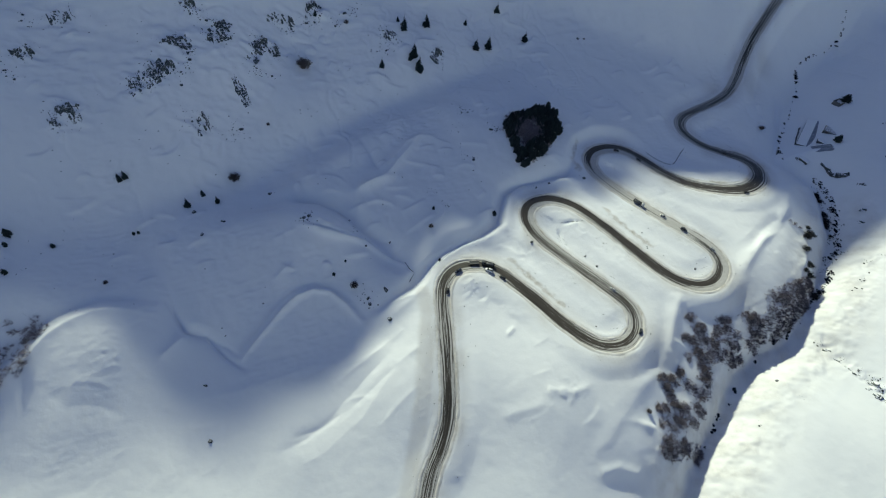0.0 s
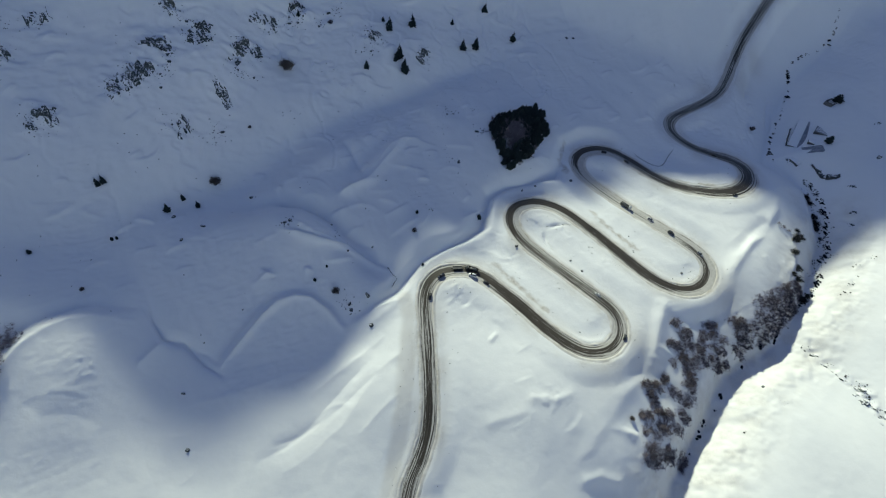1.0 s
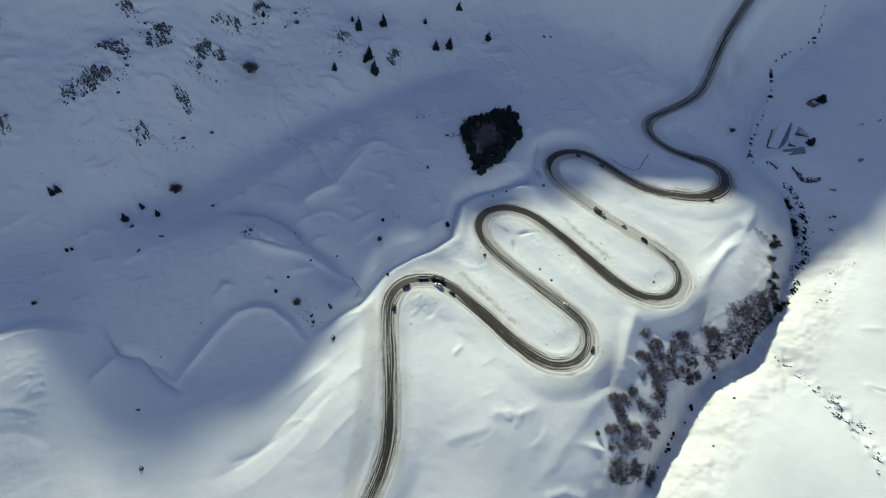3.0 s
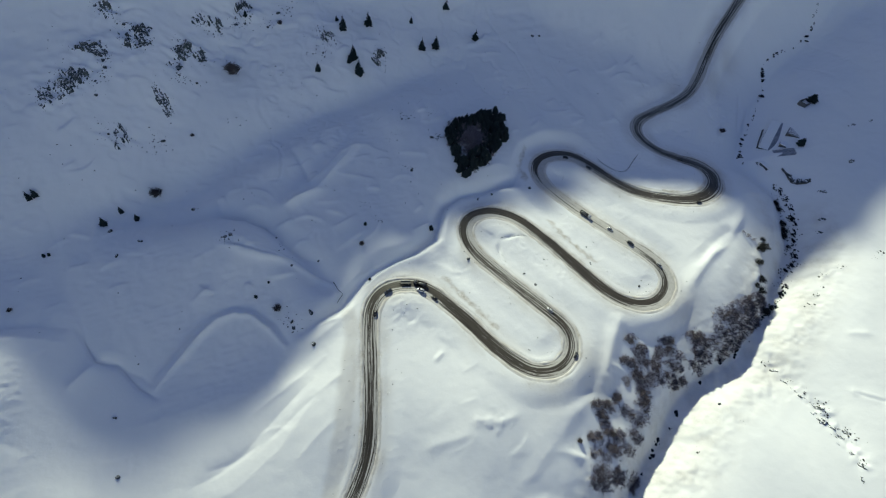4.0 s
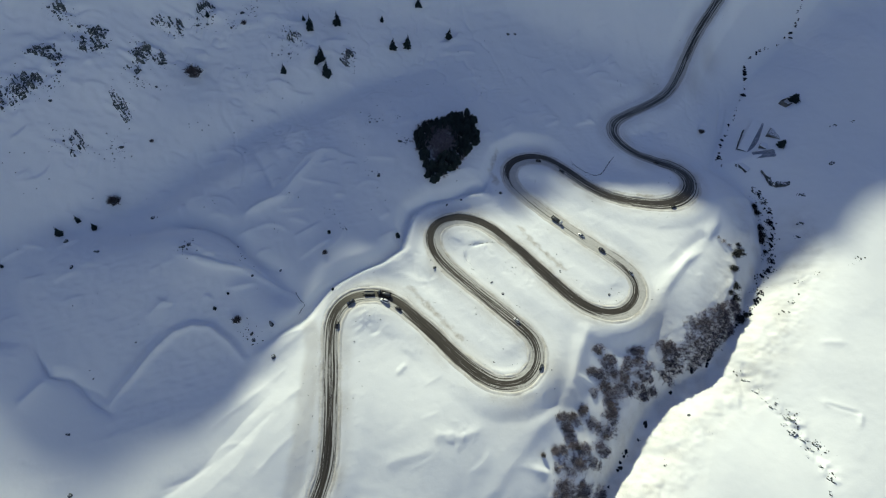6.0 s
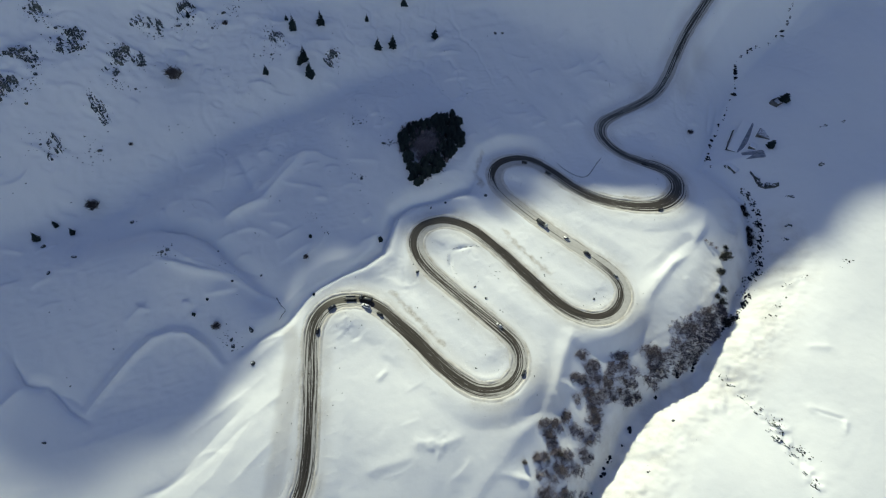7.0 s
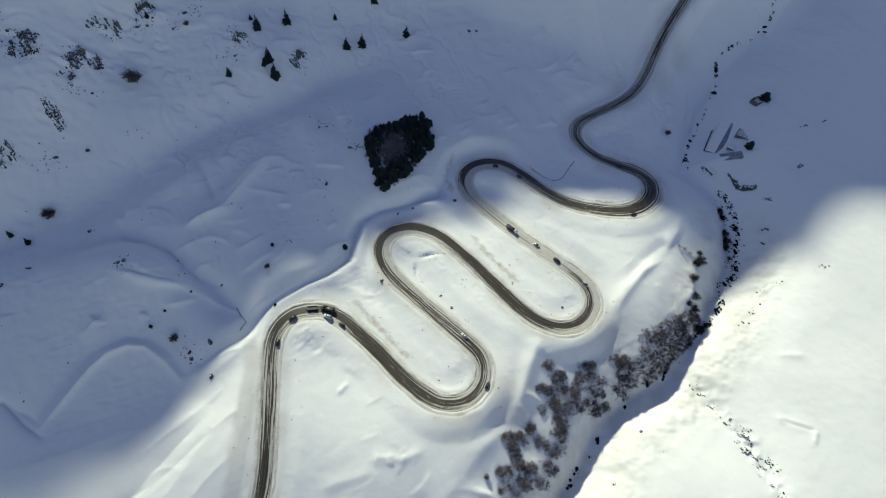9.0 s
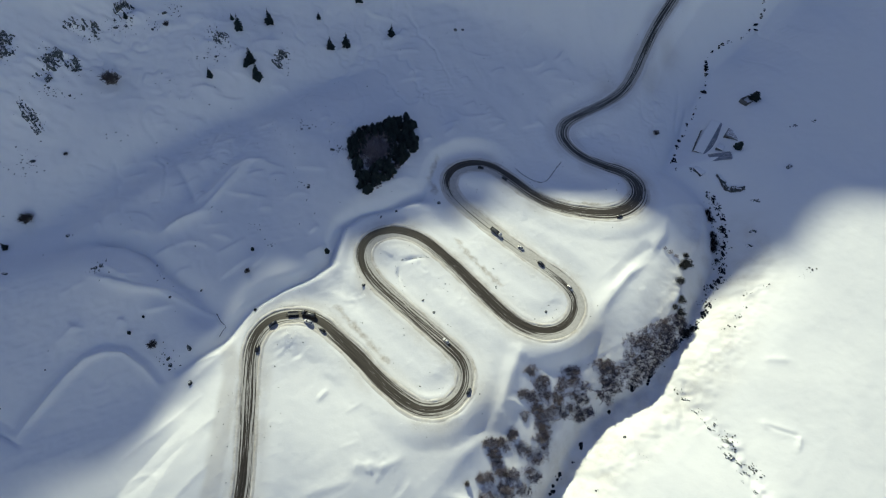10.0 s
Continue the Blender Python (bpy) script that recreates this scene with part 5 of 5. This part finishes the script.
for x, y in spline([(151.6, 340.5), (156.0, 336.5), (162.5, 333.0), (170.6, 332.2), (176.8, 338.3), (180.7, 346.1), (185.6, 354.1)], 0.45):
    if rock_rand.random() < 0.8:
        wet.append((x + rock_rand.gauss(0, 0.2), y + rock_rand.gauss(0, 0.2), rock_rand.uniform(0.2, 0.5)))
pebbles("stream_stones", wet, WET_ROCK, "dark wet stones along the stream and gullies", "stones", 0.5, 5)
pebbles("stream_water", pools, WATER, "dark open pools of the mountain stream", "water", 0.12, 6)["kind"] = "structure"
# clods thrown out by the plough
clods = []
for k in range(60, len(track) - 120):
    for s in (-1, 1):
        if rock_rand.random() < 0.75:
            d = half[k] + 1.8 + abs(rock_rand.gauss(0, 3.2))
            clods.append((track[k, 0] + s * side[k, 0] * d + rock_rand.gauss(0, 0.4), track[k, 1] + s * side[k, 1] * d + rock_rand.gauss(0, 0.4), rock_rand.uniform(0.08, 0.26)))
for path in ([(78.5, 247.5), (82.3, 239.2), (86.4, 234.3)], [(86.0, 255.3), (91.3, 258.5), (96.3, 259.6)], [(20.5, 202.3), (24.4, 193.7), (23.4, 186.1)], [(57.9, 201.4), (65.8, 198.6), (74.6, 193.4)]):
    for x, y in spline(path, 0.6):
        clods.append((x + rock_rand.gauss(0, 0.5), y + rock_rand.gauss(0, 0.5), rock_rand.uniform(0.12, 0.28)))
grit = []
for k in range(60, len(track) - 120):
    if rock_rand.random() < 0.16:
        d = (half[k] + 3.0 + abs(rock_rand.gauss(0, 6))) * rock_rand.choice((-1, 1))
        grit.append((track[k, 0] + side[k, 0] * d, track[k, 1] + side[k, 1] * d, rock_rand.choice((0.12, 0.16, 0.22, 0.35))))
pebbles("road_grit", grit, STONE, "dark stones thrown out onto the roadside snow", "stones", 0.6, 9)
pebbles("snow_clods", clods, CLEAN_SNOW, "lumps of snow thrown out by the plough", "snow", 0.7, 7)

# ---- vehicles ----
def ring(x, w, z0, z1, shoulder=0.08, tuck=0.06):
    """A rounded cross-section of a car body at x."""
    return [(x, -w + tuck, z0), (x, w - tuck, z0), (x, w, z0 + 0.18), (x, w, z1 - shoulder), (x, w - shoulder, z1), (x, -w + shoulder, z1), (x, -w, z1 - shoulder), (x, -w, z0 + 0.18)]


def wheel(car, x, y, r):
    tyre = part("wheel", drum(r, 0.22, (x, y, r)), RUBBER, car, "black winter tyre")
    part("rim", drum(r * 0.62, 0.235, (x, y, r), 10), STEEL, tyre, "grey steel rim")


def car(label, mat, length=4.3, tall=1.5, van=False):
    ob = thing("car", label, "car", "vehicles on the hairpin road")
    k, h = length / 4.3, tall / 1.5
    body = [ring(-2.15 * k, 0.72, 0.45, 0.75), ring(-2.08 * k, 0.84, 0.30, 0.95 * h), ring(-1.3 * k, 0.89, 0.26, 0.98 * h), ring(0.6 * k, 0.89, 0.26, 0.95 * h),
            ring(1.6 * k, 0.87, 0.28, 0.84 * h), ring(2.05 * k, 0.80, 0.32, 0.72), ring(2.15 * k, 0.68, 0.42, 0.60)]
    part("body", loft(body, None, True), mat, ob)
    back = -2.0 * k if van else -1.75 * k
    cabin = [ring(back, 0.76, 0.93 * h, 1.02 * h, 0.03, 0.0), ring(back + 0.35, 0.74, 0.93 * h, 1.44 * h, 0.12, 0.0), ring(-0.2 * k, 0.74, 0.93 * h, 1.49 * h, 0.12, 0.0),
             ring(0.35 * k, 0.72, 0.93 * h, 1.42 * h, 0.12, 0.0), ring(1.05 * k, 0.76, 0.90 * h, 0.96 * h, 0.03, 0.0)]
    part("windows", loft(cabin, None, True), GLASS, ob, "dark tinted car windows")
    part("roof", loft([ring(back + 0.40, 0.58, 1.44 * h, 1.475 * h, 0.02, 0.0), ring(-0.2 * k, 0.62, 1.48 * h, 1.52 * h, 0.02, 0.0), ring(0.30 * k, 0.58, 1.43 * h, 1.455 * h, 0.02, 0.0)], None, True), mat, ob)
    for x in (-1.32 * k, 1.34 * k):
        for y in (-0.80, 0.80):
            wheel(ob, x, y, 0.32)
    for y in (-0.6, 0.6):
        part("headlight", block((0.10, 0.30, 0.13), (2.08 * k, y, 0.58), 0.03), LAMP_WHITE, ob, "clear glass headlight")
        part("tail_light", block((0.08, 0.26, 0.16), (-2.10 * k, y, 0.72), 0.03), LAMP_RED, ob, "red tail light")
    part("bumper", block((0.12, 1.5, 0.16), (2.10 * k, 0, 0.34), 0.04), RUBBER, ob, "black plastic bumper")
    return ob


def lorry(label, mat, bed):
    ob = thing("lorry", label, "lorry", "vehicles on the hairpin road")
    part("chassis", block((8.4, 0.9, 0.28), (-0.2, 0, 0.62), 0.04), RUBBER, ob, "black steel chassis")
    cab = [ring(2.5, 1.12, 0.55, 2.75, 0.12), ring(3.7, 1.15, 0.50, 2.80, 0.15), ring(4.3, 1.12, 0.48, 2.15, 0.12), ring(4.42, 1.02, 0.55, 1.35, 0.1)]
    part("cab", loft(cab, None, True), mat, ob)
    part("windscreen", solid([(3.86, -0.98, 2.62), (3.86, 0.98, 2.62), (4.34, 0.98, 2.02), (4.34, -0.98, 2.02), (3.80, -0.98, 2.58), (3.80, 0.98, 2.58), (4.28, 0.98, 1.98), (4.28, -0.98, 1.98)],
                             [(0, 3, 2, 1), (4, 5, 6, 7), (0, 1, 5, 4), (2, 3, 7, 6), (1, 2, 6, 5), (3, 0, 4, 7)]), GLASS, ob, "dark windscreen")
    part("load_floor", block((6.4, 2.4, 0.16), (-1.1, 0, 0.95), 0.03), bed, ob)
    for y in (-1.17, 1.17):
        part("side_board", block((6.4, 0.07, 0.9), (-1.1, y, 1.1), 0.02), bed, ob)
    for x in (-4.27, 2.07):
        part("end_board", block((0.07, 2.26, 1.1), (x, 0, 1.1), 0.02), bed, ob)
    part("load", loft([ring(-3.9, 1.0, 1.1, 1.7, 0.3), ring(-2.6, 1.05, 1.1, 2.2, 0.4), ring(-0.2, 1.05, 1.1, 2.0, 0.4), ring(1.7, 0.95, 1.1, 1.6, 0.3)], None, True), GREY_PAINT, ob, "grey grit load")
    for x in (-3.2, -2.0, 3.3):
        for y in (-0.95, 0.95):
            wheel(ob, x, y, 0.48)
    for y in (-0.8, 0.8):
        part("headlight", block((0.08, 0.32, 0.18), (4.40, y, 0.75), 0.03), LAMP_WHITE, ob, "clear glass headlight")
    return ob


def trailer(label):
    """A two-axle flatbed trailer with a drawbar."""
    ob = thing("trailer", label, "trailer", "vehicles on the hairpin road")
    part("chassis", block((5.6, 0.8, 0.22), (0, 0, 0.62), 0.03), RUBBER, ob, "black steel chassis")
    part("load_floor", block((6.2, 2.3, 0.14), (0, 0, 0.86), 0.03), STONE, ob, "grey weathered load floor")
    for y in (-1.12, 1.12):
        part("side_board", block((6.2, 0.06, 0.45), (0, y, 1.0), 0.02), GREY_PAINT, ob)
    part("drawbar", loft([[(3.1, -0.5, 0.62), (3.1, 0.5, 0.62), (3.1, 0.5, 0.74), (3.1, -0.5, 0.74)], [(4.6, -0.06, 0.60), (4.6, 0.06, 0.60), (4.6, 0.06, 0.70), (4.6, -0.06, 0.70)]]), RUBBER, ob)
    for x in (-1.7, -0.5):
        for y in (-0.95, 0.95):
            wheel(ob, x, y, 0.42)
    return ob


def on_road(ob, x, y, uphill):
    """Sets a vehicle on the road beside x, y, heading along it."""
    k = int(np.argmin((track[:, 0] - x) ** 2 + (track[:, 1] - y) ** 2))
    off = float(np.dot((x - track[k, 0], y - track[k, 1]), side[k]))
    off = max(-half[k] + 1.2, min(half[k] - 1.2, off))
    p = track[k] + side[k] * off
    way = ahead[k] if uphill else -ahead[k]
    rise = math.degrees(math.atan2(road_z[k + 2] - road_z[k - 2], 4 * ROAD_STEP)) * (1 if uphill else -1)
    ob.matrix_basis = pose(p[0], p[1], road_z[k] + 0.07 - 0.07 * (off / (half[k] + 0.6)) ** 2 + 0.01, 0, -rise, math.degrees(math.atan2(way[1], way[0])))
    return ob


dark_car = on_road(car("black hatchback driving down the winding road", BLACK_PAINT), 40.7, 201.4, False)
on_road(car("white hatchback on the asphalt hairpin road", WHITE_PAINT), 115.2, 206.3, True)
silver_car = on_road(car("silver estate car on the slushy road", SILVER_PAINT, 4.6), 158.4, 275.4, False)
dark_van = on_road(car("dark blue van on the slushy road", BLUE_PAINT, 5.2, 2.0, True), 172.1, 265.2, False)
grey_car = on_road(car("dark grey car on the asphalt hairpin road", GREY_PAINT, 4.4), 131.9, 179.1, True)
on_road(lorry("dark grey gritting lorry parked in the hairpin", GREY_PAINT, BLACK_PAINT), 32.0, 211.5, False)
on_road(car("white delivery van parked at the roadside", WHITE_PAINT, 5.6, 2.5, True), 31.8, 205.5, False)
on_road(trailer("grey flatbed trailer parked in the hairpin"), 22.5, 210.8, False)
on_road(lorry("dark flatbed lorry on the slushy road", SILVER_PAINT, GREY_PAINT), 140.8, 285.6, False)
for x, y, kind, uphill in [(12.4, 203.0, dark_van, False), (8.2, 188.0, dark_car, False), (191.1, 251.1, silver_car, False), (224.6, 306.0, dark_car, True),
                           (126.1, 331.7, dark_car, True), (142.3, 325.8, grey_car, True), (217.9, 350.6, dark_car, False)]:
    on_road(copy_thing(kind, pose(0, 0, 0)), x, y, uphill)


# ---- stone buildings under snow ----
def stone_building(name, label, x, y, turn, length, width, low, high, ruined=False, sheet_roof=None):
    """A stone building with thick walls and a lean-to roof buried in snow; a ruined one has no roof."""
    ob = thing(name, label, "building")
    t = 0.55
    rand = random.Random(int(x))
    for k, (sx, sy, px, py, h) in enumerate(((length, t, 0, -width / 2 + t / 2, low), (length, t, 0, width / 2 - t / 2, high),
                                             (t, width - 2 * t, -length / 2 + t / 2, 0, low), (t, width - 2 * t, length / 2 - t / 2, 0, low))):
        bm = bmesh.new()
        n = 8
        # an uneven wall head, from one end to the other
        rings = []
        for i in range(n + 1):
            f = i / n - 0.5
            top = h + (rand.uniform(-0.7, 0.1) if ruined else 0.0)
            if k > 1 and not ruined:
                top = low + (high - low) * (f + 0.5)
            if sx > sy:
                rings.append([(px + f * sx, py - sy / 2, -1.5), (px + f * sx, py + sy / 2, -1.5), (px + f * sx, py + sy / 2, top), (px + f * sx, py - sy / 2, top)])
            else:
                rings.append([(px + sx / 2, py + f * sy, -1.5), (px - sx / 2, py + f * sy, -1.5), (px - sx / 2, py + f * sy, top), (px + sx / 2, py + f * sy, top)])
        part("wall", loft(rings, bm), STONE, ob, "rough grey dry-stone wall")
    if not ruined:
        nx, ny = 14, 8
        xs, ys = np.meshgrid(np.linspace(-length / 2 - 0.3, length / 2 + 0.3, nx), np.linspace(-width / 2 - 0.35, width / 2 + 0.35, ny))
        edge = np.minimum(1, 2.2 * np.minimum(1 - np.abs(xs) / (length / 2 + 0.3), 1 - np.abs(ys) / (width / 2 + 0.35)) * 4)
        lift = low + (high - low) * (ys / width + 0.5)
        tops = lift + 0.12 + 0.42 * edge ** 0.5 + 0.12 * lattice(xs + x, ys + y, 3, 41)
        bm = bmesh.new()
        up = [[bm.verts.new((xs[j, i], ys[j, i], tops[j, i])) for i in range(nx)] for j in range(ny)]
        dn = [[bm.verts.new((xs[j, i], ys[j, i], lift[j, i] + 0.02)) for i in range(nx)] for j in range(ny)]
        for j in range(ny - 1):
            for i in range(nx - 1):
                bm.faces.new((up[j][i], up[j][i + 1], up[j + 1][i + 1], up[j + 1][i])).smooth = True
                bm.faces.new((dn[j][i], dn[j + 1][i], dn[j + 1][i + 1], dn[j][i + 1]))
        for j in range(ny - 1):
            bm.faces.new((up[j][0], up[j + 1][0], dn[j + 1][0], dn[j][0]))
            bm.faces.new((up[j][-1], dn[j][-1], dn[j + 1][-1], up[j + 1][-1]))
        for i in range(nx - 1):
            bm.faces.new((up[0][i], dn[0][i], dn[0][i + 1], up[0][i + 1]))
            bm.faces.new((up[-1][i], up[-1][i + 1], dn[-1][i + 1], dn[-1][i]))
        part("roof", bm, sheet_roof or CLEAN_SNOW, ob, "weathered grey-brown roof, partly snowy" if sheet_roof else "lean-to roof under deep snow")
        for f in (-0.25, 0.2):
            part("doorway", block((1.3, 0.12, 1.9), (f * length, -width / 2 - 0.02, 0.0), 0.03), BARK, ob, "dark wooden door")
    a = radians(turn)
    foot = min(ground_z(x, y), ground_z(x - 0.5 * length * math.cos(a), y - 0.5 * length * math.sin(a)) - 0.5)
    if ruined:
        foot = ground_z(x, y) - 0.6
    ob.matrix_basis = pose(x, y, foot, 0, 0, turn)
    return ob



def gable_barn(label, x, y, turn, length, west, east, low, high):
    """A stone barn: the west pitch lies under snow, the steep east pitch shows its slates."""
    ob = thing("stone_barn", label, "building")
    t, w, e = 0.6, west - 0.4, -east + 0.3
    for name, at, size in (("wall", (0, w - t / 2), (length, t)), ("wall", (0, e + t / 2), (length, t))):
        part(name, block((size[0], size[1], low + 2.5), (at[0], at[1], -2.5), 0.05), STONE, ob, "rough grey dry-stone wall")
    for end in (-1, 1):
        outline = [(w - t, -2.5), (w - t, low), (0, high - 0.1), (e + t, low), (e + t, -2.5)]
        rings = [[(end * (length / 2 - d), q, z) for q, z in (outline if end > 0 else outline[::-1])] for d in (t, 0.0)]
        part("gable", loft(rings), STONE, ob, "stone gable wall")
    reach = length / 2 + 0.4

    def pitch(q0, z0, q1, z1, thick):
        rings = []
        for k in range(13):
            a = -reach + 2 * reach * k / 12
            sag = 0.14 * float(lattice(np.array(a), np.array(q1), 4.0, 44))
            rings.append([(a, q0, z0), (a, q1, z1), (a, q1, z1 + 0.6 * thick + sag), (a, 0.5 * (q0 + q1), 0.5 * (z0 + z1) + thick + sag), (a, q0, z0 + thick + 0.4 * sag)])
        return loft(rings, None, False)

    part("roof", pitch(0.0, high, west, low - 0.2, 0.5), CLEAN_SNOW, ob, "roof pitch under deep snow")
    slates = part("roof", pitch(-east, low - 0.2, 0.0, high, 0.16), SLATE, ob, "bare dark slate roof pitch")
    slope = math.atan2(high - low + 0.2, east)
    slab = bpy.data.meshes.new("slate")
    slab_bm = block((1.5, 1.1, 0.05), (0, 0, 0), 0.0)
    slab_bm.to_mesh(slab)
    slab_bm.free()
    slab.materials.append(SLATE)
    rand = random.Random(14)
    for row in range(int(east / math.cos(slope) / 0.95)):
        f = (row + 0.5) * 0.95 * math.cos(slope)
        for k in range(int(2 * reach / 1.55)):
            piece = new("slate", slab)
            piece.parent = slates
            piece.matrix_basis = pose(-reach + 0.8 + 1.55 * k + 0.7 * (row % 2), -east + f, low - 0.2 + f * math.tan(slope) + 0.24 + rand.uniform(0, 0.03), math.degrees(slope) - 2 + rand.uniform(-1.5, 1.5), rand.uniform(-1.5, 1.5), rand.uniform(-2, 2))
    a = radians(turn)
    ends = [ground_z(x + s * 0.5 * length * math.cos(a), y + s * 0.5 * length * math.sin(a)) for s in (-0.9, 0.0, 0.9)]
    ob.matrix_basis = pose(x, y, sum(ends) / 3 - 2.5, 0, 0, turn) @ Matrix.Rotation(-math.atan2(ends[2] - ends[0], 0.9 * length), 4, 'Y')
    return ob


gable_barn("long grey stone barn, half its roof snowy", 305.8, 398.1, 62.0, 34, 7.2, 6.4, 2.4, 3.5)
gable_barn("low stone byre with slate roof beside the barn", 308.6, 381.5, 4.0, 15, 1.6, 6.8, 2.0, 2.9)
stone_building("stone_shed", "small stone shed with snowy roof beside the barn", 309.6, 387.3, 63, 6, 5, 2.2, 2.5)
stone_building("stone_hut", "stone hut with weathered grey-brown roof beside a conifer", 320.0, 398.2, -32, 11, 8.5, 1.9, 2.5, sheet_roof=OLD_ROOF)
stone_building("stone_hut", "low stone hut under snow above the stream", 294.9, 368.5, 40, 9, 8, 1.6, 2.4)
stone_building("ruined_hut", "roofless stone ruin full of snow beside a conifer", 332.5, 429.8, 35, 8.5, 7, 2.5, 2.5, True)


def rubble_wall(points, label, tall=1.2):
    """A dry-stone wall laid from single stones."""
    ob = thing("rubble_wall", label, "stone wall")
    rand = random.Random(91)
    meshes = []
    for k in range(5):
        bm = bmesh.new()
        stone_mesh(bm, rand, (0, 0, 0), 0.55, rand.uniform(0, 6), 0.7)
        me = bpy.data.meshes.new("stone")
        bm.to_mesh(me)
        bm.free()
        me.materials.append(STONE)
        meshes.append(me)
    at = Vector((points[0][0], points[0][1], 0))
    ob.location = (at.x, at.y, 0)
    for n, (x, y) in enumerate(spline(points, 0.75)):
        for level in range(int(tall / 0.5)):
            piece = new("stone", meshes[(n + level) % 5])
            piece.parent = ob
            piece.matrix_basis = pose(x - at.x + rand.gauss(0, 0.15), y - at.y + rand.gauss(0, 0.15), ground_z(x, y) + 0.1 + 0.5 * level, 0, 0, rand.uniform(0, 360))
    return ob


for x, y, reach, narrow, turn, tall in ((316.4, 351.9, 6.5, 0.3, 0, 1.5), (309.8, 357.4, 4.5, 0.35, 120, 1.2), (289.4, 367.0, 4.0, 0.4, -30, 1.0), (262.0, 538.0, 6.0, 0.5, 20, 1.6), (254.0, 541.0, 4.0, 0.6, 60, 1.4), (375.8, 407.7, 3.0, 0.5, 10, 1.0), (360.5, 403.5, 3.0, 0.5, 10, 0.9), (351.2, 365.8, 2.6, 0.6, 30, 0.9), (327.9, 340.2, 3.0, 0.5, 0, 0.9)):
    crag(x, y, reach, narrow, turn, tall, "dark rubble and bedrock half under snow", "rubble near the stone huts")
rubble_wall([(305.3, 363.4), (307.8, 358.0), (310.2, 352.7), (314.8, 349.7), (322.3, 350.3)], "grey dry-stone terrace wall half under snow", 1.6)
rubble_wall([(300.6, 408.6), (295.5, 396.4), (291.4, 386.8)], "grey dry-stone wall beside the snowed-in barn", 1.1)

# ---- dashes down the middle of the road ----
dash = bpy.data.meshes.new("lane_mark")
dash_bm = block((2.4, 0.14, 0.012), (0, 0, 0), 0.0)
dash_bm.to_mesh(dash)
dash_bm.free()
dash.materials.append(LINE_PAINT)
for k in range(380, len(track) - 110, 9):
    if slush[k] < 0.45 and rng.random() < 0.7:
        piece = new("lane_mark", dash)
        piece.parent = road
        rise = math.degrees(math.atan2(road_z[k + 2] - road_z[k - 2], 4 * ROAD_STEP))
        piece.matrix_basis = pose(track[k, 0], track[k, 1], road_z[k] + 0.074, 0, -rise, math.degrees(math.atan2(ahead[k, 1], ahead[k, 0])))
